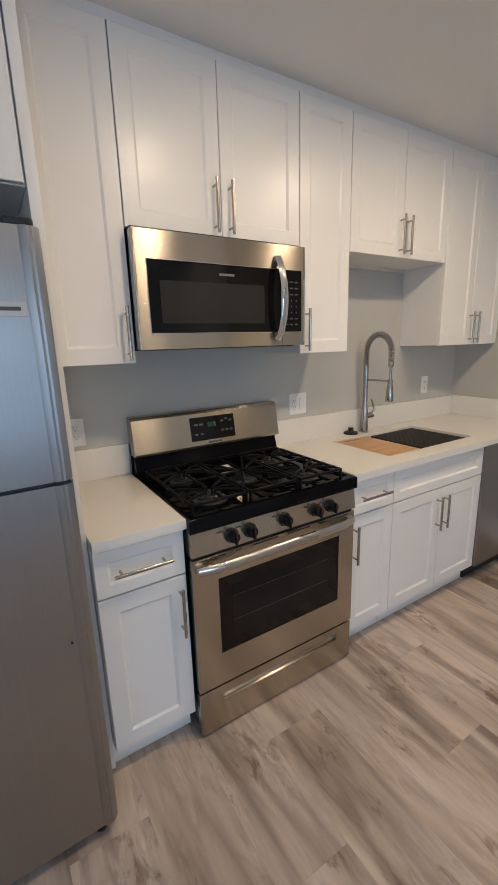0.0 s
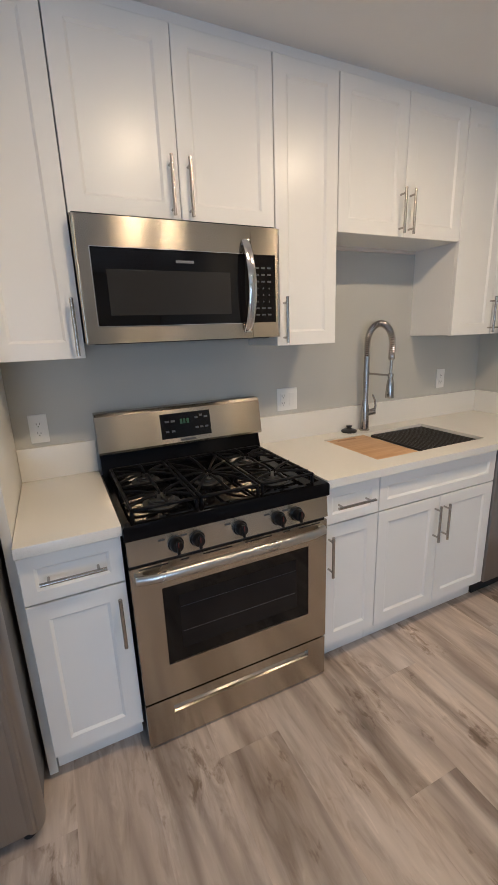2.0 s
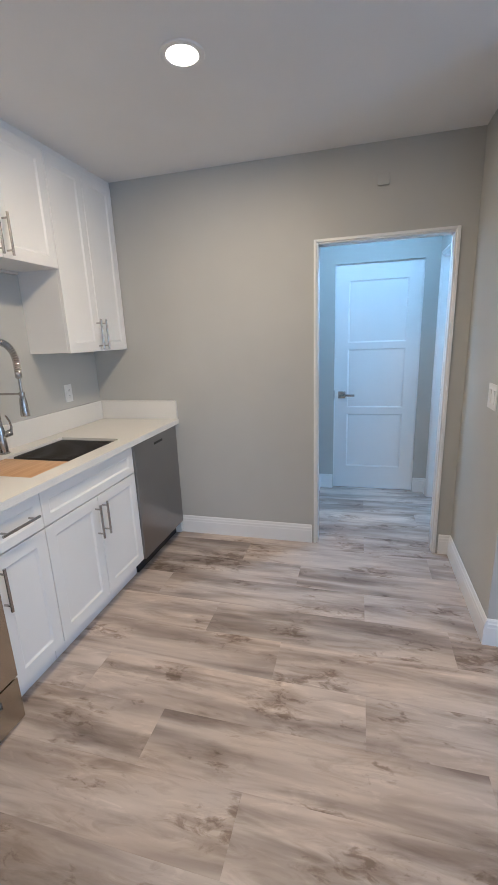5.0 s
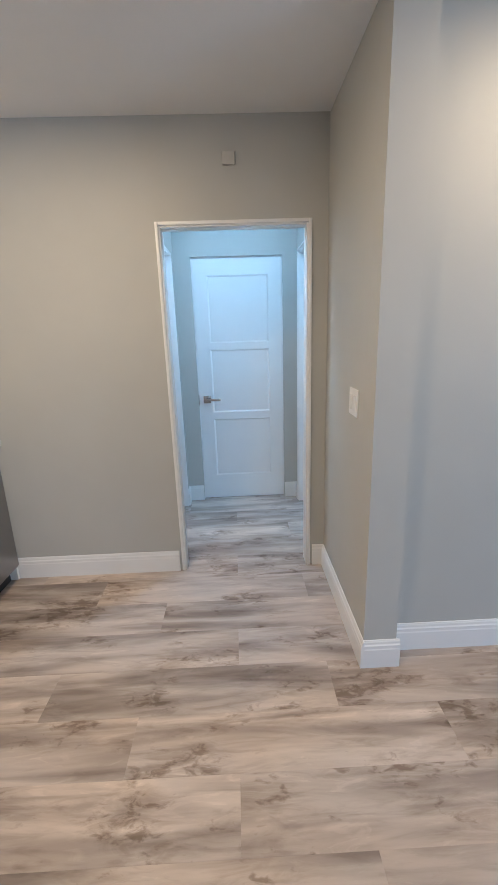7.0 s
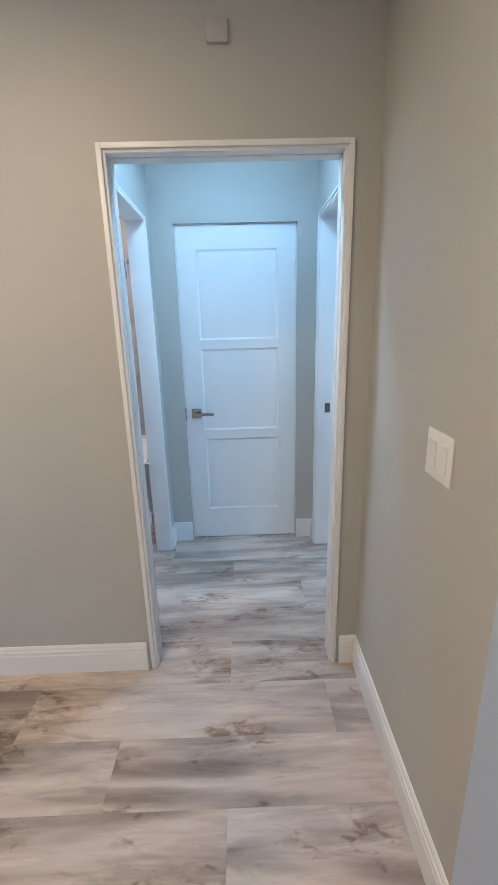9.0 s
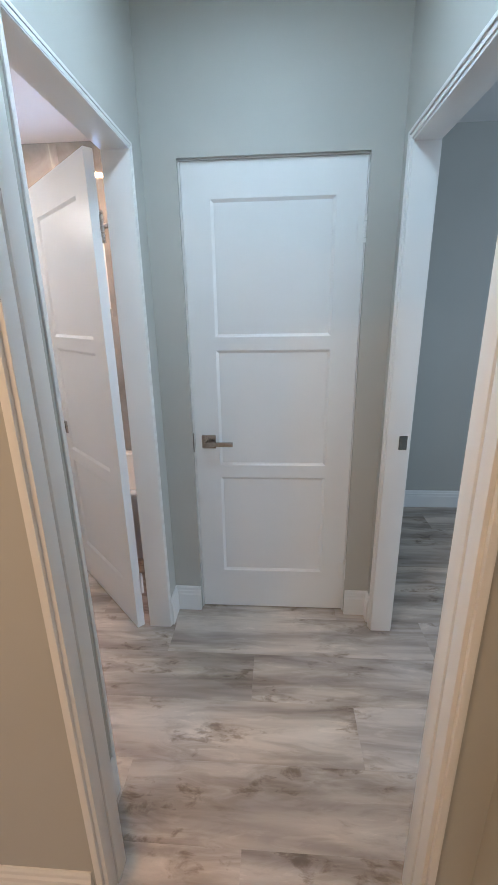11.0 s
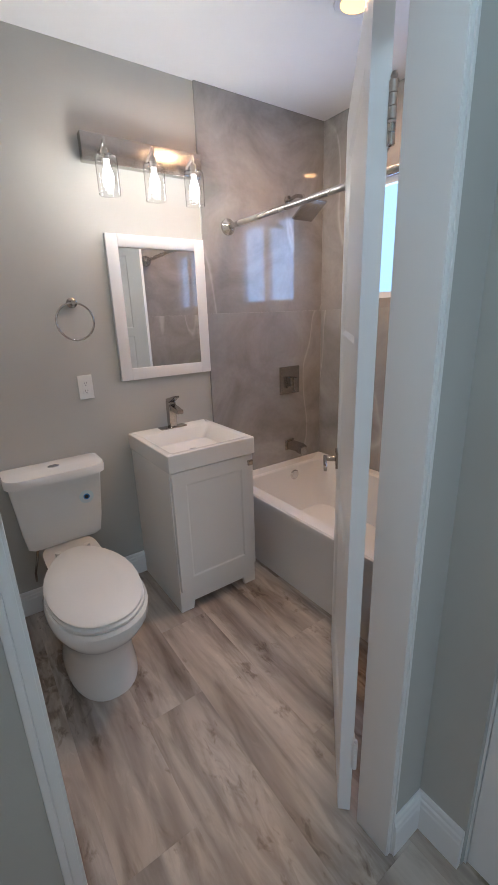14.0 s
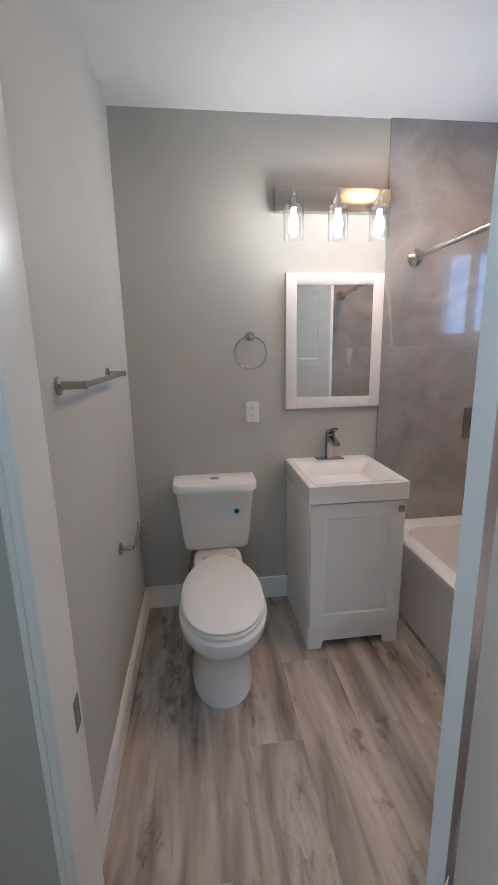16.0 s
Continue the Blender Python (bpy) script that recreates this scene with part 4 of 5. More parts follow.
# ---- microwave ----
def microwave():
    x0, x1, F, z0, z1 = 0.634, 1.390, 1.630, 1.452, 1.860
    root = thing("microwave", ((x0 + x1) / 2, KW, z0), "stainless over-the-range microwave under the cabinet", "microwave")
    part("body", box(bmesh.new(), x0 + 0.004, x1 - 0.004, F + 0.028, KW - 0.002, z0 + 0.004, 1.8715, 0.002), BLACKM, root, "dark painted casing")
    part("underside", box(bmesh.new(), x0 + 0.03, x1 - 0.03, F + 0.04, KW - 0.03, z0 - 0.004, z0 + 0.006, 0.001), ALLOY, root, "metal grease filter panel")
    gx0, gx1, gz0, gz1 = x0 + 0.045, 1.262, 1.510, 1.763
    px1 = x1 - 0.018
    dxr = 1.266
    bm = bmesh.new()
    for d in ((x0, dxr, z0, gz0), (x0, dxr, gz1, z1), (x0, gx0, gz0, gz1), (gx1, dxr, gz0, gz1)):
        box(bm, d[0], d[1], F, F + 0.028, d[2], d[3])
    bmesh.ops.remove_doubles(bm, verts=bm.verts[:], dist=0.0002)
    door = part("door", bm, STEEL, root, "stainless door frame")
    part("door_glass", box(bmesh.new(), gx0 + 0.0005, gx1 - 0.0005, F + 0.003, F + 0.02, gz0 + 0.0005, gz1 - 0.0005, 0.002), DARKGLASS, door, "glossy black door glass")
    for d in ((gx0 - 0.003, gx1, gz0 - 0.003, gz0 + 0.0004), (gx0 - 0.003, gx1, gz1 - 0.0004, gz1 + 0.003), (gx0 - 0.003, gx0 + 0.0004, gz0 + 0.0004, gz1 - 0.0004)):
        part("glass_bead", box(bmesh.new(), d[0], d[1], F - 0.0016, F + 0.004, d[2], d[3], 0.0006, 1), CHROME, door, "bright polished bead")
    part("edge_roll", rod(bmesh.new(), (x0 + 0.003, F + 0.006, z0 + 0.001), (x0 + 0.003, F + 0.006, z1 - 0.001), 0.0072, seg=16), STEEL, door, smooth=True)
    part("side_trim", box(bmesh.new(), x0 - 0.0015, x0 + 0.004, F + 0.014, F + 0.040, z0 + 0.002, z1 - 0.002, 0.001), SATIN, door, "folded steel door side")
    part("window", box(bmesh.new(), gx0 + 0.045, gx1 - 0.085, F + 0.0024, F + 0.01, gz0 + 0.035, gz1 - 0.068, 0.0002), MESHGLASS, door, "grey perforated window")
    part("badge", box(bmesh.new(), 0.968, 1.035, F + 0.0015, F + 0.005, 1.722, 1.731, 0.0003), PRINT, door, "small pale badge strip")
    pts = []
    for k in range(19):
        s = k / 18
        pts.append((1.243 + 0.004 * math.sin(math.pi * s), F - 0.004 - 0.045 * math.sin(math.pi * s) ** 0.7, 1.476 + 0.335 * s))
    ring = [(math.cos(2 * math.pi * k / 16), math.sin(2 * math.pi * k / 16)) for k in range(16)]
    bm = loft(bmesh.new(), [[(p[0] + 0.0165 * c, p[1] + 0.0065 * q, p[2]) for c, q in ring] for p in pts])
    for z in (1.482, 1.804):
        box(bm, 1.231, 1.257, F - 0.012, F + 0.002, z - 0.010, z + 0.010, 0.003)
    part("handle", bm, CHROME, door, "bowed flat chrome door handle", True)
    bm = bmesh.new()
    for d in ((dxr + 0.001, x1, z0, gz0), (dxr + 0.001, x1, gz1, z1), (px1, x1, gz0, gz1)):
        box(bm, d[0], d[1], F, F + 0.028, d[2], d[3])
    bmesh.ops.remove_doubles(bm, verts=bm.verts[:], dist=0.0002)
    cp = part("control_surround", bm, STEEL, root)
    part("end_strip", box(bmesh.new(), x1 - 0.0065, x1 + 0.0005, F - 0.0014, F + 0.030, z0 + 0.001, z1 - 0.001, 0.001), SATIN, cp, "bright folded end strip")
    pad = part("control_panel", box(bmesh.new(), dxr + 0.001, px1 - 0.0005, F + 0.002, F + 0.02, gz0 + 0.0005, gz1 - 0.0005, 0.001), DARKGLASS, root, "black touch keypad")
    for r, z in enumerate((1.715, 1.690, 1.665, 1.640, 1.615, 1.590, 1.565, 1.540)):
        for c in range(3):
            cx = dxr + 0.026 + c * 0.026
            w = 0.008 if r < 3 or r > 5 else 0.0025
            part("button_print", box(bmesh.new(), cx - w, cx + w, F + 0.0012, F + 0.003, z - 0.003, z + 0.003), GREYPRINT, pad)
    part("top_vent", box(bmesh.new(), x0 + 0.02, x1 - 0.02, F + 0.01, F + 0.06, z1 - 0.002, z1 + 0.006, 0.001), BLACKM, root)


microwave()


# ---- fridge ----
def fridge():
    x0, x1, F = -0.462, 0.298, 1.196
    root = thing("refrigerator", ((x0 + x1) / 2, 1.55, 0), "stainless steel top-freezer refrigerator", "refrigerator")
    part("body", box(bmesh.new(), x0 + 0.006, x1 - 0.006, F + 0.062, KW - 0.03, 0.03, 1.70, 0.004), painted("fridge_cabinet_grey", (0.16, 0.16, 0.165), 0.4, 300, 0.1), root, "textured grey casing")
    out = []
    for k in range(13):
        s = k / 12
        out.append((x0 + 0.03 + (x1 - x0 - 0.085) * s, F - 0.004 * math.sin(math.pi * s)))
    e = x1
    out += [(e - 0.046, F + 0.001), (e - 0.040, F - 0.004), (e - 0.030, F - 0.006), (e - 0.024, F - 0.002), (e - 0.019, F - 0.003), (e - 0.010, F + 0.003), (e - 0.003, F + 0.014), (e, F + 0.03), (e, F + 0.058), (x0, F + 0.058), (x0, F + 0.03), (x0 + 0.008, F + 0.010)]
    for name, z0, z1, lab in (("freezer_door", 1.150, 1.722, "stainless freezer door with ribbed edge"), ("fridge_door", 0.045, 1.140, "stainless lower door with ribbed edge")):
        bm = prism(bmesh.new(), out, "z", z0, z1)
        d = part(name, bm, STEELV, root, lab, True)
        if name == "freezer_door":
            part("badge", box(bmesh.new(), 0.105, 0.248, F - 0.006, F + 0.002, 1.536, 1.566, 0.001), BADGE, d, "small pale metal badge")
            part("badge_print", box(bmesh.new(), 0.120, 0.236, F - 0.0066, F - 0.005, 1.5475, 1.5555), GREYPRINT, d)
        else:
            part("dent_mark", box(bmesh.new(), 0.235, 0.241, F - 0.0036, F, 0.70, 0.706, 0.0008), BLACKM, d)
    part("door_gasket", box(bmesh.new(), x0 + 0.01, x1 - 0.008, F + 0.012, F + 0.06, 1.1395, 1.1505), BLACKM, root)
    part("hinge_cap", box(bmesh.new(), x1 - 0.075, x1 - 0.012, F + 0.012, F + 0.11, 1.7225, 1.742, 0.008, 3), BLACKM, root, "black plastic hinge cover", True)
    part("kick_grille", box(bmesh.new(), x0 + 0.02, x1 - 0.05, F + 0.05, F + 0.07, 0.008, 0.045), BLACKM, root)
    for x in (x0 + 0.06, x1 - 0.05):
        part("foot", rod(bmesh.new(), (x, F + 0.04, 0.0005), (x, F + 0.04, 0.046), 0.019, 0.015), BLACKM, root, smooth=True)


fridge()

# ---- dishwasher ----
dw = thing("dishwasher", (2.772, 1.65, 0), "dark stainless dishwasher under the countertop", "dishwasher")
slab("body", (2.478, 3.066, 1.395, KW - 0.01, 0.10, 0.866), BLACKM, dw)
d = part("door", box(bmesh.new(), 2.4745, 3.069, 1.338, 1.392, 0.108, 0.864, 0.004), DWSTEEL, dw, "brushed dark steel door", True)
part("handle_recess", box(bmesh.new(), 2.725, 2.845, 1.3365, 1.345, 0.806, 0.822, 0.002), BLACKM, d, "narrow pocket handle")
part("top_strip", box(bmesh.new(), 2.476, 3.068, 1.3375, 1.39, 0.862, 0.8685), BLACKM, d)
slab("kick_plate", (2.478, 3.066, 1.405, 1.425, 0.002, 0.107), BLACKM, dw, "black recessed kick plate")


# ---- outlets and switches ----
def outlet(x, y, z, gangs, label, kinds=("outlet",)):
    w = 0.070 if gangs == 1 else 0.122
    root = thing("wall_outlet", (x, y, z), label, "outlet", "wall outlets")
    pl = part("cover_plate", box(bmesh.new(), x - w / 2, x + w / 2, y - 0.006, y - 0.0003, z - 0.059, z + 0.059, 0.0025), PLASTIC, root, smooth=True)
    for i, k in enumerate(kinds):
        cx = x if gangs == 1 else x - 0.0265 + 0.053 * i
        f = part("socket_face", box(bmesh.new(), cx - 0.0165, cx + 0.0165, y - 0.0085, y - 0.004, z - 0.034, z + 0.034, 0.001), PLASTIC, pl)
        if k == "outlet":
            for dz in (-0.019, 0.019):
                for dx in (-0.006, 0.006):
                    part("slot", box(bmesh.new(), cx + dx - 0.001, cx + dx + 0.001, y - 0.0089, y - 0.008, z + dz - 0.002, z + dz + 0.006), BLACKM, pl)
                part("slot", rod(bmesh.new(), (cx, y - 0.0089, z + dz - 0.009), (cx, y - 0.008, z + dz - 0.009), 0.0024, seg=10), BLACKM, pl)
    return root


outlet(0.430, KW, 1.119, 1, "white wall outlet above the countertop")
outlet(1.618, KW, 1.124, 2, "white double outlet and switch plate beside the range", ("outlet", "switch"))
outlet(2.757, KW, 1.145, 1, "white outlet plate in the kitchen corner", ("outlet",))
outlet(3.912, 2.133, 1.138, 1, "white wall outlet beside the vanity mirror")
sw = thing("light_switch", (2.52, -0.575, 1.15), "white double rocker light switch plate", "light switch")
pl = part("cover_plate", box(bmesh.new(), 2.457, 2.583, -0.5747, -0.569, 1.092, 1.211, 0.0025), PLASTIC, sw, smooth=True)
for cx in (2.494, 2.547):
    part("rocker", prism(bmesh.new(), [(-0.570, 1.118), (-0.5655, 1.119), (-0.5675, 1.152), (-0.5640, 1.184), (-0.570, 1.185)], "x", cx - 0.0165, cx + 0.0165), PLASTIC, pl)
dt = thing("door_chime", (XE, -0.06, 2.30), "small white sensor box above the doorway, painted over", "sensor")
part("case", box(bmesh.new(), XE - 0.013, XE - 0.0003, -0.096, -0.030, 2.276, 2.338, 0.006), WALL, dt, smooth=True)


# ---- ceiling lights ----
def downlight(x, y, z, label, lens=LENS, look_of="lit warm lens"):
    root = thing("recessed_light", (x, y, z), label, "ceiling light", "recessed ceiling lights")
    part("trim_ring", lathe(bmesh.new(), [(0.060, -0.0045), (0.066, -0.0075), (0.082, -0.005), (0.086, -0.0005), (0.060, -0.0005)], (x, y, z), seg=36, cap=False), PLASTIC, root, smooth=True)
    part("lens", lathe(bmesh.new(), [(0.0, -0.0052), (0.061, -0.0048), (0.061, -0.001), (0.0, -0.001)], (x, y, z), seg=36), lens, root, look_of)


for lx, ly in KITCHEN_LAMPS:
    downlight(lx, ly, KC, "lit round recessed ceiling light, warm white")
# Fitting for the added hall fill lamp; no such fixture is known.
downlight(3.46, -0.08, BC, "added round fill light in the hall ceiling", FILLLENS, "cool lens of the added fill light")
downlight(4.90, 1.33, BC, "lit round recessed light over the tub", AMBERLENS, "amber lit lens")


# ---- bathroom ----
BW = 2.133


def toilet():
    cx = 3.685
    root = thing("toilet", (cx, 1.7, 0), "white ceramic two-piece toilet with closed lid", "toilet")

    def oval(cy, a, b, z, n=36, square=2.3, taper=0.0, shift=0.0):
        pts = []
        for k in range(n):
            t = 2 * math.pi * k / n
            c, s = math.cos(t), math.sin(t)
            x = a * math.copysign(abs(c) ** (2 / square), c)
            y = b * math.copysign(abs(s) ** (2 / square), s)
            x *= 1 - taper * max(0.0, y / b) ** 1.5
            pts.append((cx + shift + x, cy + y, z))
        return pts
    # pedestal and bowl
    rings = [(1.632, 0.143, 0.272, 0.001, -0.010), (1.632, 0.143, 0.272, 0.02, -0.010), (1.634, 0.136, 0.264, 0.06, -0.009), (1.635, 0.132, 0.258, 0.16, -0.008), (1.625, 0.142, 0.268, 0.23, -0.006), (1.592, 0.172, 0.306, 0.295, -0.004), (1.563, 0.190, 0.310, 0.345, -0.002), (1.560, 0.192, 0.306, 0.380, 0.0), (1.562, 0.185, 0.297, 0.392, 0.0)]
    bm = loft(bmesh.new(), [oval(cy, w, d, z, taper=0.25 if z > 0.28 else 0.0, shift=dx) for cy, w, d, z, dx in rings])
    part("bowl", bm, CERAMIC, root, smooth=True)
    bm = loft(bmesh.new(), [oval(1.86, 0.115, 0.13, 0.30, square=4), oval(1.88, 0.125, 0.15, 0.36, square=4), oval(1.89, 0.125, 0.16, 0.388, square=4)])
    part("tank_shelf", bm, CERAMIC, root, smooth=True)
    # seat and lid
    e = 0.27
    part("seat", loft(bmesh.new(), [oval(1.580, 0.176, 0.310, 0.393, taper=e), oval(1.580, 0.182, 0.317, 0.398, taper=e), oval(1.580, 0.182, 0.317, 0.407, taper=e), oval(1.580, 0.177, 0.311, 0.411, taper=e)]), PLASTIC, root, "white plastic seat", True)
    part("lid", loft(bmesh.new(), [oval(1.582, 0.173, 0.305, 0.412, taper=e), oval(1.582, 0.179, 0.312, 0.416, taper=e), oval(1.582, 0.179, 0.312, 0.424, taper=e), oval(1.582, 0.169, 0.300, 0.431, taper=e), oval(1.582, 0.10, 0.20, 0.434, taper=e)]), PLASTIC, root, "white closed lid", True)
    for s in (-1, 1):
        part("lid_hinge", rod(bmesh.new(), (cx + s * 0.065, 1.892, 0.388), (cx + s * 0.065, 1.892, 0.424), 0.014), PLASTIC, root, smooth=True)

    def tank_loop(w, y0, y1, z, r=0.075, n=9):
        pts = []
        for (px, py, a0) in ((w - r, y1 - 0.01, 0), (-w + r, y1 - 0.01, 90), (-w + r, y0 + r, 180), (w - r, y0 + r, 270)):
            rr = r if py < 2.0 else 0.01
            for k in range(n):
                a = radians(a0 + 90 * k / (n - 1))
                ox = rr * math.cos(a) + (0 if rr == r else math.copysign(r - rr, px))
                pts.append((cx + px + ox, py + rr * math.sin(a) - 0.006 * math.cos(px / w * 1.5) * (1 if py < 2 else 0), z))
        return pts
    part("tank", loft(bmesh.new(), [tank_loop(0.150, 1.965, 2.118, 0.392), tank_loop(0.172, 1.955, 2.119, 0.41), tank_loop(0.185, 1.945, 2.12, 0.50), tank_loop(0.205, 1.932, 2.12, 0.735), tank_loop(0.205, 1.932, 2.12, 0.748)]), CERAMIC, root, smooth=True)
    part("tank_lid", loft(bmesh.new(), [tank_loop(0.212, 1.925, 2.124, 0.749), tank_loop(0.221, 1.916, 2.126, 0.756), tank_loop(0.222, 1.915, 2.126, 0.785), tank_loop(0.218, 1.920, 2.124, 0.797), tank_loop(0.205, 1.933, 2.115, 0.801)]), CERAMIC, root, "white tank lid", True)
    bt = part("flush_button", lathe(bmesh.new(), [(0.026, 0), (0.026, 0.003), (0.022, 0.005), (0, 0.005)], (cx, 2.02, 0.8012)), CHROME, root, "chrome dual flush button", True)
    for v in bt.data.vertices:
        v.co.y = (v.co.y - (2.02 - 1.7)) * 0.7 + (2.02 - 1.7)
    part("sticker", lathe(bmesh.new(), [(0.0, 0.0012), (0.033, 0.001), (0.033, 0), (0, 0)], (cx + 0.108, 1.936, 0.645), "Y", 20), PALEBLUE, root, "round pale blue paper sticker")
    part("sticker_ring", lathe(bmesh.new(), [(0.0, 0.0015), (0.015, 0.0014), (0.015, 0), (0, 0)], (cx + 0.108, 1.936, 0.645), "Y", 16), BLUETAPE, root)
    part("sticker_mark", lathe(bmesh.new(), [(0.0, 0.0018), (0.010, 0.0016), (0.010, 0), (0, 0)], (cx + 0.108, 1.936, 0.645), "Y", 14), BLACKM, root)
    part("supply_line", tube(bmesh.new(), [(cx - 0.13, 2.06, 0.395), (cx - 0.14, 2.06, 0.34), (cx - 0.16, 2.08, 0.25), (cx - 0.16, 2.118, 0.18)], 0.006, 8), NICKEL, root, "braided supply hose", True)


toilet()


def vanity():
    x0, x1, F = 4.102, 4.566, 1.645
    root = thing("vanity_cabinet", ((x0 + x1) / 2, 1.88, 0), "small white shaker vanity cabinet with one door", "vanity")
    part("side_panel", box(bmesh.new(), x0, x0 + 0.018, F + 0.02, BW - 0.003, 0.001, 0.775, 0.001), CAB, root)
    part("side_panel", box(bmesh.new(), x1 - 0.018, x1, F + 0.02, BW - 0.003, 0.001, 0.775, 0.001), CAB, root)
    part("back_panel", box(bmesh.new(), x0 + 0.018, x1 - 0.018, BW - 0.02, BW - 0.004, 0.08, 0.775), CAB, root)
    part("bottom_panel", box(bmesh.new(), x0 + 0.018, x1 - 0.018, F + 0.02, BW - 0.02, 0.085, 0.10), CAB, root)
    bm = bmesh.new()
    lo = [(x0, 0.001), (x0 + 0.07, 0.001), (x0 + 0.078, 0.045), (x1 - 0.078, 0.045), (x1 - 0.07, 0.001), (x1, 0.001), (x1, 0.125), (x0, 0.125)]
    prism(bm, lo, "y", F + 0.001, F + 0.0195)
    part("foot_rail", bm, CAB, root, "white foot rail with cut-out")
    bm = box(bmesh.new(), x0 + 0.0005, x1 - 0.0005, F + 0.003, F + 0.0195, 0.1255, 0.774)
    part("face_frame", bm, CAB, root)
    d = part("door", shaker(x0 + 0.004, x1 - 0.004, 0.130, 0.770, F - 0.018, rail=0.068, t=0.020, dip=0.004), CAB, root, "white shaker door")
    bm = rod(bmesh.new(), (x1 - 0.034, F - 0.018, 0.735), (x1 - 0.034, F - 0.034, 0.735), 0.006)
    box(bm, x1 - 0.048, x1 - 0.020, F - 0.045, F - 0.033, 0.721, 0.749, 0.003)
    part("knob", bm, NICKEL, d, "square nickel knob", True)
    # basin top with a raised rim and a dished bowl
    tx0, tx1, ty0, ty1, z0, z1 = x0 - 0.008, x1 + 0.008, F - 0.024, BW - 0.001, 0.7765, 0.862
    bx0, bx1, by0, by1, zb = tx0 + 0.035, tx1 - 0.035, ty0 + 0.035, ty1 - 0.115, 0.795
    top = thing("vanity_sink", ((tx0 + tx1) / 2, 1.88, z0), "white rectangular vanity basin top", "sink")
    t = bmesh.new()
    n = 6

    def rect(a, b, c, d, z, r=0.0):
        if r == 0:
            r = 0.0005
        pts = []
        for px, py, a0 in ((b - r, d - r, 0), (a + r, d - r, 90), (a + r, c + r, 180), (b - r, c + r, 270)):
            pts += [(px + r * math.cos(radians(a0 + 90 * k / n)), py + r * math.sin(radians(a0 + 90 * k / n)), z) for k in range(n + 1)]
        return pts
    loft(t, [rect(tx0, tx1, ty0, ty1, z0, 0.004), rect(tx0, tx1, ty0, ty1, z1 - 0.004, 0.006), rect(tx0 + 0.004, tx1 - 0.004, ty0 + 0.004, ty1 - 0.004, z1, 0.006), rect(bx0 - 0.004, bx1 + 0.004, by0 - 0.004, by1 + 0.004, z1, 0.02), rect(bx0 + 0.004, bx1 - 0.004, by0 + 0.004, by1 - 0.004, z1 - 0.006, 0.02), rect(bx0 + 0.05, bx1 - 0.05, by0 + 0.035, by1 - 0.03, zb, 0.03), rect(bx0 + 0.15, bx1 - 0.15, by0 + 0.10, by1 - 0.09, zb - 0.004, 0.02)])
    part("basin", t, CERAMIC, top, smooth=True)
    part("drain", lathe(bmesh.new(), [(0.021, 0), (0.021, 0.003), (0.015, 0.004), (0, 0.004)], ((bx0 + bx1) / 2, (by0 + by1) / 2, zb - 0.003)), CHROME, top, "small chrome drain", True)
    # faucet
    fx, fy = (tx0 + tx1) / 2 + 0.0, ty1 - 0.058
    fa = thing("vanity_faucet", (fx, fy, z1), "brushed nickel single-lever vanity faucet", "faucet")
    part("base_plate", box(bmesh.new(), fx - 0.078, fx + 0.078, fy - 0.026, fy + 0.026, z1 + 0.0003, z1 + 0.009, 0.004, 3), NICKEL, fa, smooth=True)
    bm = box(bmesh.new(), fx - 0.021, fx + 0.021, fy - 0.021, fy + 0.021, z1 + 0.008, z1 + 0.150, 0.004, 3)
    part("column", bm, NICKEL, fa, smooth=True)
    part("spout", prism(bmesh.new(), [(fy - 0.016, z1 + 0.105), (fy - 0.016, z1 + 0.138), (fy - 0.115, z1 + 0.118), (fy - 0.115, z1 + 0.098)], "x", fx - 0.017, fx + 0.017), NICKEL, fa, smooth=True)
    part("lever", prism(bmesh.new(), [(fy + 0.022, z1 + 0.151), (fy + 0.022, z1 + 0.163), (fy - 0.075, z1 + 0.190), (fy - 0.075, z1 + 0.180), (fy - 0.020, z1 + 0.151)], "x", fx - 0.018, fx + 0.018), NICKEL, fa, smooth=True)


vanity()

# mirror cabinet
mr = thing("mirror", (4.36, BW, 1.145), "rectangular mirror in a wide white frame", "mirror")
mx0, mx1, mz0, mz1, mf, fr = 4.094, 4.624, 1.147, 1.848, BW - 0.024, 0.058
for dims in ((mx0, mx0 + fr, mz0, mz1), (mx1 - fr, mx1, mz0, mz1), (mx0 + fr, mx1 - fr, mz0, mz0 + fr), (mx0 + fr, mx1 - fr, mz1 - fr, mz1)):
    part("frame", box(bmesh.new(), dims[0], dims[1], mf, BW - 0.0005, dims[2], dims[3], 0.002), TRIM, mr, smooth=True)
bm = box(bmesh.new(), mx0 + fr - 0.002, mx1 - fr + 0.002, mf + 0.012, mf + 0.014, mz0 + fr - 0.002, mz1 - fr + 0.002)
bmesh.ops.rotate(bm, verts=bm.verts[:], cent=((mx0 + mx1) / 2, mf + 0.013, 1.5), matrix=Matrix.Rotation(radians(-2.4), 3, "Z"))
part("glass", bm, MIRROR, mr, "silvered mirror glass, slightly out of true")
part("backing", box(bmesh.new(), mx0 + fr - 0.002, mx1 - fr + 0.002, BW - 0.0025, BW - 0.0006, mz0 + fr - 0.002, mz1 - fr + 0.002), TRIM, mr)


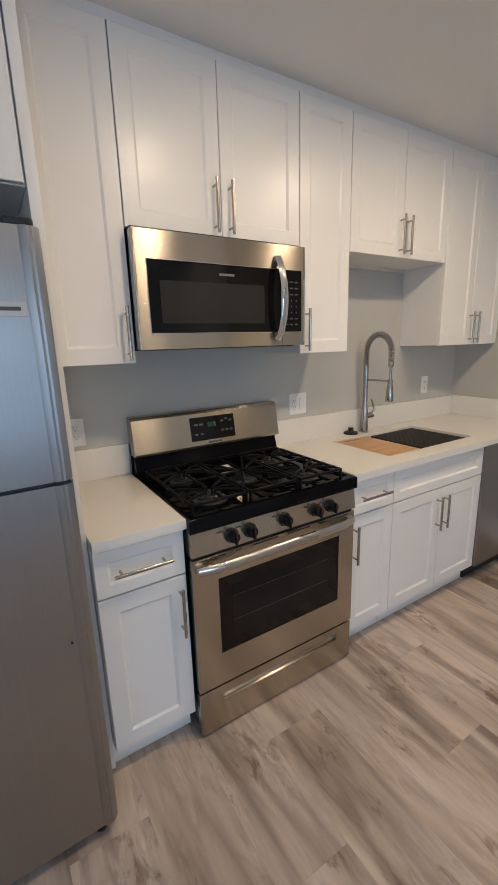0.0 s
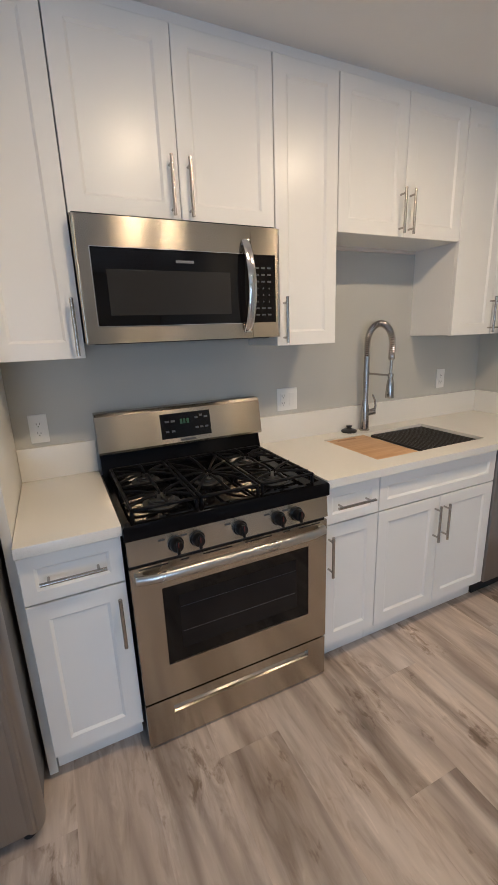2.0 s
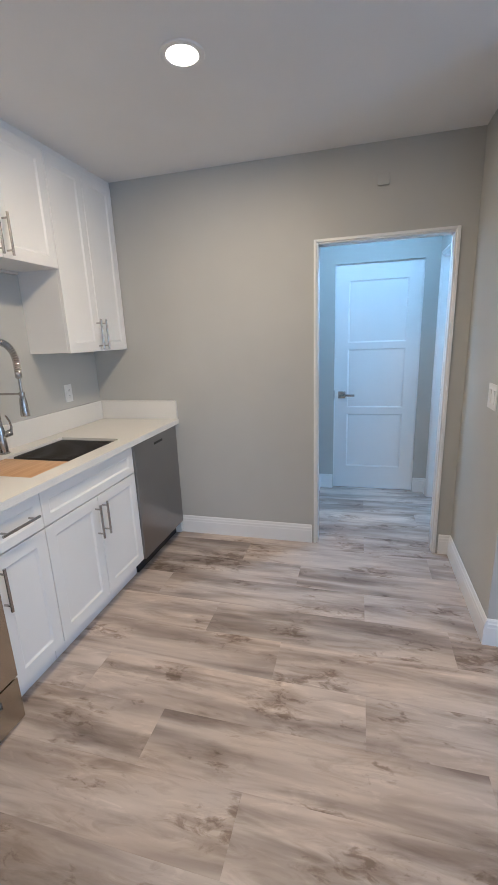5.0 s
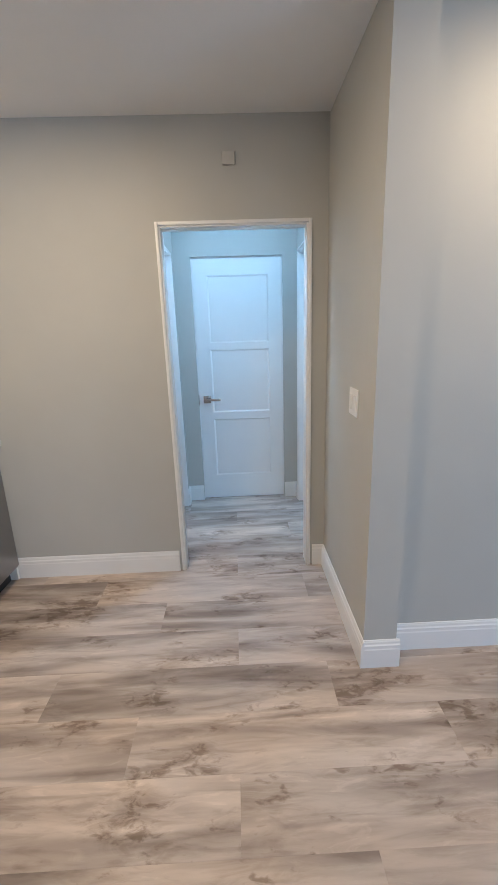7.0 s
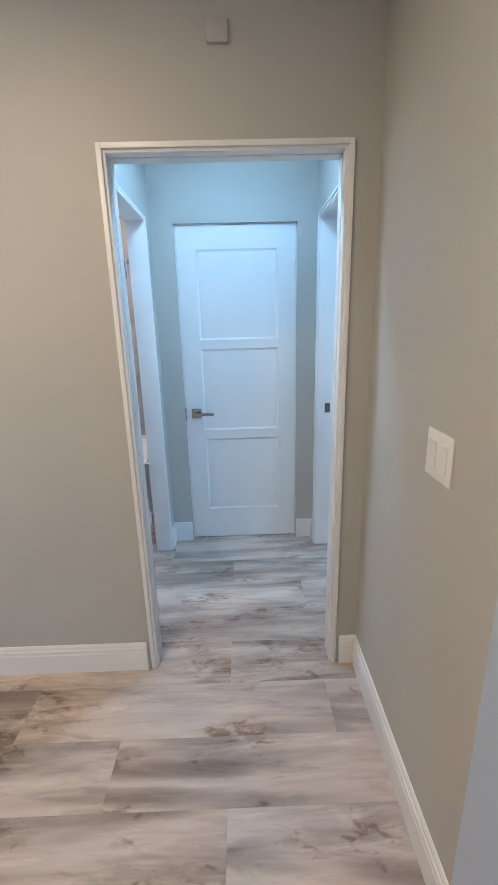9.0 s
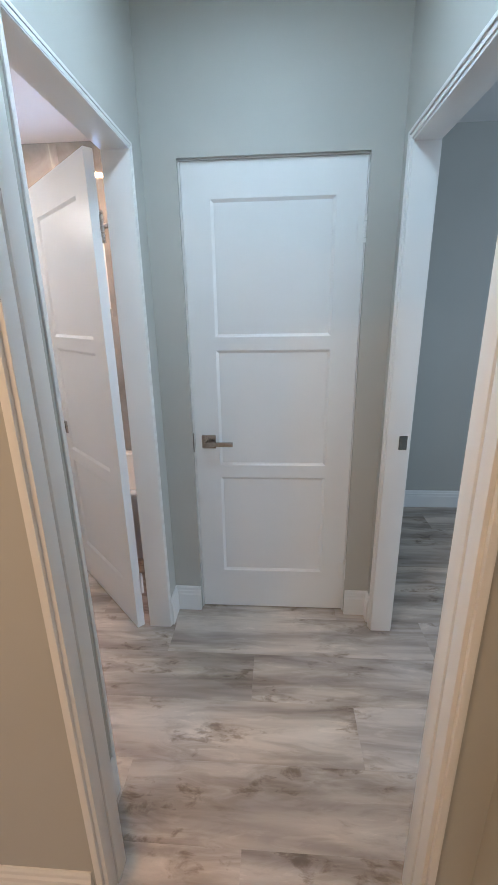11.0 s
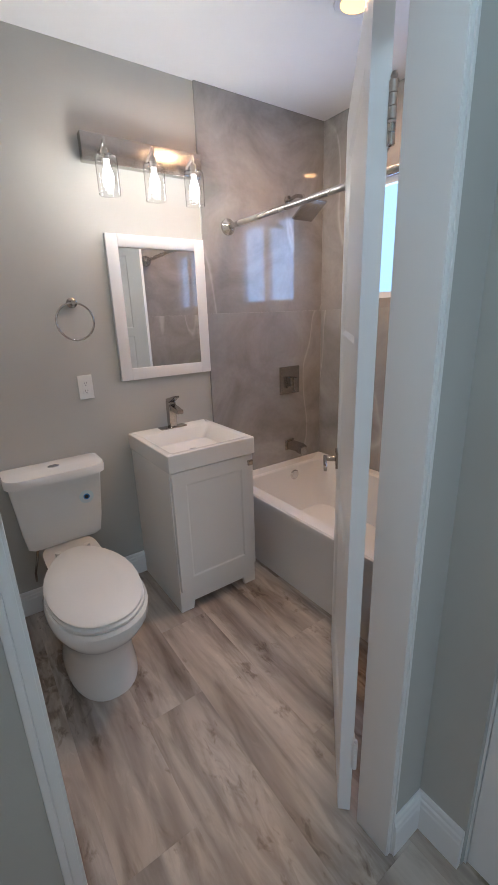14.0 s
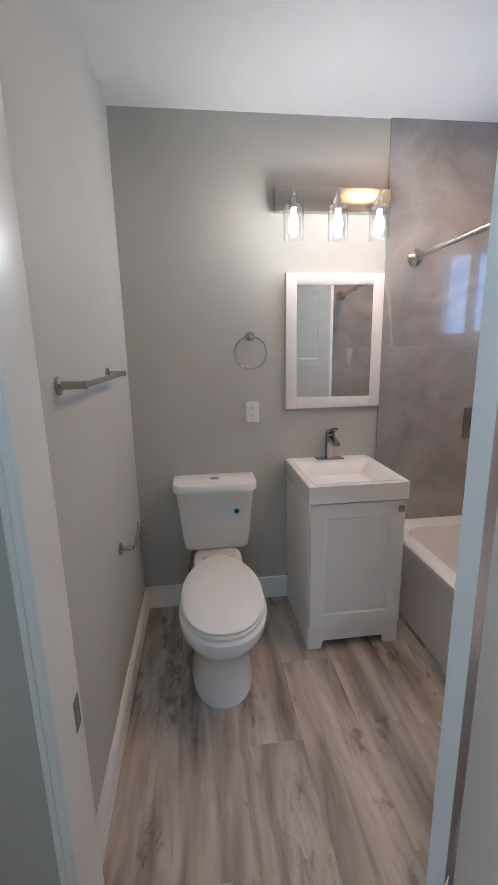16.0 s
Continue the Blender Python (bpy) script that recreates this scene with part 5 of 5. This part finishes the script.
def vanity_light():
    x0, x1, z0, z1 = 4.034, 4.628, 2.128, 2.240
    root = thing("vanity_light", ((x0 + x1) / 2, BW, 2.18), "nickel vanity light bar with three lit glass shades", "wall light")
    bm = box(bmesh.new(), x0, x1, BW - 0.042, BW - 0.0005, z0, z1, 0.003)
    part("back_plate", bm, NICKEL, root, "brushed nickel back plate", True)
    y = BW - 0.115
    for cx in (4.112, 4.331, 4.540):
        bm = tube(bmesh.new(), [(cx, BW - 0.042, 2.165), (cx, y + 0.02, 2.185), (cx, y, 2.20), (cx, y, 2.175)], 0.006, 10)
        lathe(bm, [(0.0, 0.085), (0.004, 0.083), (0.005, 0.05), (0.014, 0.046), (0.016, 0.0), (0.0, 0.0)], (cx, y, 2.118))
        arm = part("arm", bm, SATIN, root, smooth=True)
        bm = lathe(bmesh.new(), [(0.047, 0.0), (0.048, 0.125), (0.045, 0.145), (0.020, 0.150), (0.018, 0.147), (0.043, 0.142), (0.045, 0.123), (0.044, 0.0), (0.047, 0.0)], (cx, y, 1.985), seg=32, cap=False)
        g = part("shade", bm, GLASS, root, "clear glass cylinder shade", True)
        g.visible_shadow = False
        b = part("bulb", lathe(bmesh.new(), [(0.0, 0.0), (0.012, 0.004), (0.022, 0.018), (0.026, 0.036), (0.022, 0.06), (0.013, 0.085), (0.011, 0.11), (0.0, 0.11)], (cx, y, 2.010), seg=20), BULB, root, "lit clear bulb", True)
        b.visible_shadow = False


vanity_light()

# towel ring
tr = thing("towel_ring", (3.905, BW, 1.53), "round brushed nickel towel ring", "towel ring")
bm = lathe(bmesh.new(), [(0.024, 0.0005), (0.024, 0.007), (0.012, 0.012), (0.010, 0.040), (0.0, 0.040)], (3.905, BW, 1.537), "Y", 24)
part("rose", bm, NICKEL, tr, smooth=True)
bm = tube(bmesh.new(), [(3.903 + 0.084 * math.sin(2 * math.pi * k / 40), BW - 0.034, 1.452 + 0.084 * math.cos(2 * math.pi * k / 40)) for k in range(41)], 0.0045, 10)
part("ring", bm, NICKEL, tr, smooth=True)


def wall_bar(name, ya, yb, z, label, category, out=0.065, end=0.0):
    """A bar along the west bathroom wall."""
    root = thing(name, (3.265, (ya + yb) / 2, z), label, category)
    for y in (ya, yb):
        bm = lathe(bmesh.new(), [(0.024, 0.0005), (0.024, 0.008), (0.011, 0.013), (0.010, out), (0.012, out + 0.008), (0.0, out + 0.009)], (3.265, y, z), "X", 22)
        part("post", bm, NICKEL, root, smooth=True)
    part("bar", rod(bmesh.new(), (3.265 + out, ya - end, z), (3.265 + out, yb + end, z), 0.0085), NICKEL, root, smooth=True)


wall_bar("towel_bar", 1.02, 1.62, 1.385, "brushed nickel towel bar on the wall", "towel bar")
tp = thing("toilet_paper_holder", (3.265, 1.55, 0.68), "empty nickel toilet paper holder on the wall", "paper holder")
part("rose", lathe(bmesh.new(), [(0.024, 0.0005), (0.024, 0.008), (0.011, 0.013), (0.010, 0.055), (0.0, 0.055)], (3.265, 1.555, 0.665), "X", 22), NICKEL, tp, smooth=True)
part("arm", tube(bmesh.new(), [(3.318, 1.555, 0.665), (3.325, 1.58, 0.668), (3.326, 1.70, 0.690), (3.326, 1.712, 0.715)], 0.0075, 10), NICKEL, tp, smooth=True)


# ---- tub ----
def bathtub():
    x0, x1, y0, y1, H = 4.682, 5.528, 0.558, 2.120, 0.445
    root = thing("bathtub", ((x0 + x1) / 2, (y0 + y1) / 2, 0), "white alcove bathtub with plain apron", "bathtub")
    n = 8

    def rect(a, b, c, d, z, r):
        pts = []
        for px, py, a0 in ((b - r, d - r, 0), (a + r, d - r, 90), (a + r, c + r, 180), (b - r, c + r, 270)):
            pts += [(px + r * math.cos(radians(a0 + 90 * k / n)), py + r * math.sin(radians(a0 + 90 * k / n)), z) for k in range(n + 1)]
        return pts
    bm = loft(bmesh.new(), [rect(x0 + 0.012, x1, y0, y1, 0.001, 0.004), rect(x0 + 0.008, x1, y0, y1, H - 0.05, 0.004), rect(x0, x1, y0, y1, H - 0.035, 0.006), rect(x0, x1, y0, y1, H - 0.008, 0.008), rect(x0 + 0.008, x1 - 0.002, y0 + 0.002, y1 - 0.002, H, 0.008),
                         rect(x0 + 0.075, x1 - 0.055, y0 + 0.09, y1 - 0.085, H, 0.10), rect(x0 + 0.088, x1 - 0.068, y0 + 0.103, y1 - 0.098, H - 0.012, 0.10), rect(x0 + 0.105, x1 - 0.085, y0 + 0.20, y1 - 0.13, 0.22, 0.11), rect(x0 + 0.14, x1 - 0.12, y0 + 0.27, y1 - 0.17, 0.12, 0.09), rect(x0 + 0.2, x1 - 0.2, y0 + 0.36, y1 - 0.26, 0.105, 0.06)])
    part("tub_shell", bm, ACRYLIC, root, smooth=True)
    cx = 5.19
    part("overflow_plate", lathe(bmesh.new(), [(0.0, 0.0), (0.036, 0.0), (0.036, 0.006), (0.030, 0.011), (0.0, 0.012)], (cx, y1 - 0.104, 0.375), "Y", 26), CHROME, root, "round chrome overflow plate", True)


bathtub()

# shower fittings on the tiled wall
TW = BW - 0.0135
vx = 5.235
v = thing("shower_valve", (vx, TW, 1.02), "square nickel shower valve plate with lever", "shower valve")
part("plate", box(bmesh.new(), vx - 0.085, vx + 0.085, TW - 0.010, TW - 0.0005, 0.930, 1.115, 0.004), NICKEL, v, smooth=True)
bm = box(bmesh.new(), vx - 0.030, vx + 0.030, TW - 0.055, TW - 0.010, 0.985, 1.045, 0.004)
box(bm, vx - 0.012, vx + 0.012, TW - 0.075, TW - 0.050, 0.955, 1.045, 0.003)
part("lever", bm, NICKEL, v, smooth=True)
s = thing("tub_spout", (vx, TW, 0.56), "square nickel tub spout", "tub spout")
part("spout", prism(bmesh.new(), [(TW - 0.0005, 0.535), (TW - 0.0005, 0.592), (TW - 0.12, 0.592), (TW - 0.155, 0.578), (TW - 0.155, 0.533), (TW - 0.12, 0.533), (TW - 0.10, 0.543)], "x", vx - 0.028, vx + 0.028), NICKEL, s, smooth=True)
part("flange", box(bmesh.new(), vx - 0.038, vx + 0.038, TW - 0.008, TW - 0.0004, 0.525, 0.601, 0.003), NICKEL, s, smooth=True)
h = thing("rain_shower", (vx, TW, 2.1), "square rain shower head on a short arm", "shower head")
part("flange", lathe(bmesh.new(), [(0.03, 0.0005), (0.03, 0.006), (0.014, 0.012), (0, 0.012)], (vx, TW, 2.10), "Y", 22), NICKEL, h, smooth=True)
part("arm", tube(bmesh.new(), [(vx, TW, 2.10), (vx, TW - 0.07, 2.115), (vx, TW - 0.13, 2.10), (vx, TW - 0.165, 2.055)], 0.010, 12), NICKEL, h, smooth=True)
t = box(bmesh.new(), -0.075, 0.075, -0.075, 0.075, -0.006, 0.006, 0.003)
lathe(t, [(0.018, 0.005), (0.018, 0.022), (0.010, 0.034), (0.0, 0.034)], (0, 0, 0))
bmesh.ops.transform(t, matrix=pose(vx, TW - 0.185, 2.018, -32, 0, 0), verts=t.verts[:])
part("head", t, NICKEL, h, smooth=True)

rd = thing("shower_curtain_rod", (4.79, 1.34, 1.925), "brushed steel shower curtain rod across the tub", "curtain rod")
part("tube", rod(bmesh.new(), (4.79, 0.585, 1.925), (4.79, TW - 0.03, 1.925), 0.0135, seg=20), SATIN, rd, smooth=True)
for y, sgn in ((TW, 1), (0.560, -1)):
    prof = [(0.042, 0.0005), (0.042, 0.012), (0.030, 0.024), (0.019, 0.040), (0.0, 0.040)]
    bm = lathe(bmesh.new(), prof if sgn > 0 else [(r, -z) for r, z in prof], (4.79, y, 1.925), "Y", 26)
    part("flange", bm, SATIN, rd, smooth=True)


# ---- tiles ----
def tile_wall(name, axis, face, side, a, b, z0, z1, skip, label, cols, zs):
    """Large tiles on one wall: thin joints, each tile a piece; skip is an opening."""
    root = thing(name, (a, face, z0) if axis == "x" else (face, a, z0), label, "tiled wall", kind="structure")
    d0, d1 = sorted((face, face + side * 0.0085))
    g0, g1 = sorted((face + side * 0.0005, face + side * 0.006))

    def bx(u0, u1, e0, e1, w0, w1, bev=0.0):
        return box(bmesh.new(), *((u0, u1, e0, e1) if axis == "x" else (e0, e1, u0, u1)), w0, w1, bev, 1)
    us = [a + (b - a) * i / cols for i in range(cols + 1)]
    j = 0.0004
    for u0, u1 in zip(us, us[1:]):
        for w0, w1 in zip(zs, zs[1:]):
            pieces = [(u0, u1, w0, w1)]
            if skip:
                s0, s1, t0, t1 = skip
                if u0 < s1 and u1 > s0 and w0 < t1 and w1 > t0:
                    pieces = [(u0, min(u1, s0), w0, w1), (max(u0, s1), u1, w0, w1), (max(u0, s0), min(u1, s1), w0, t0), (max(u0, s0), min(u1, s1), t1, w1)]
            for p0, p1, q0, q1 in pieces:
                if p1 - p0 > 0.01 and q1 - q0 > 0.01:
                    part("tile", bx(p0 + j, p1 - j, d0, d1, q0 + j, q1 - j, 0.0004), TILE, root)
    return root


ZS = [0.30, 1.468, BC]
tile_wall("wall_tile_north", "x", BW - 0.0005, -1.4, 4.628, 5.528, 0.3, BC, None, "grey marbled large tiles over the tub", 1, ZS)
tile_wall("wall_tile_east", "y", 5.5395, -1.4, 0.545, 2.121, 0.3, BC, (WY0, WY1, WZ0, WZ1), "grey marbled large tiles round the window", 2, ZS)
tile_wall("wall_tile_south", "x", 0.5455, 1.4, 4.66, 5.527, 0.3, BC, None, "grey marbled large tiles at the tub's foot", 1, ZS)

# ---- floor ----
floor = tagged(part("floor", box(bmesh.new(), -1.66, 5.6, -4.25, 2.2, -0.12, -0.0062), SUBFLOOR), "grey oak vinyl plank floor", "floor", kind="structure")
PW, PL = 0.2385, 1.20
plank_meshes = {}


def plank_mesh(length):
    """One board of the given length; boards of one length share a mesh."""
    key = round(length, 3)
    if key not in plank_meshes:
        pm = box(bmesh.new(), 0.0001, PW - 0.0001, 0.0001, key - 0.0001, -0.006, 0.0, 0.0004, 1)
        bmesh.ops.recalc_face_normals(pm, faces=pm.faces[:])
        me = bpy.data.meshes.new("plank")
        pm.to_mesh(me)
        pm.free()
        me.materials.append(PLANK)
        plank_meshes[key] = me
    return plank_meshes[key]


i0 = math.floor((-1.7 - 2.290) / PW)
for i in range(i0, i0 + 31):
    x = 2.290 + PW * i
    lo, hi = (-3.05, 2.15) if x > 2.45 else (-4.22, 2.0)
    if x > 5.45:
        continue
    for k in range(-5, 2):
        y0 = -0.02 + 0.40 * (i % 3) + PL * k
        a, b = max(y0, lo), min(y0 + PL, hi)
        if b - a > 0.03:
            o = new("plank", plank_mesh(b - a))
            o.parent = floor
            o.location = (x, a, 0)
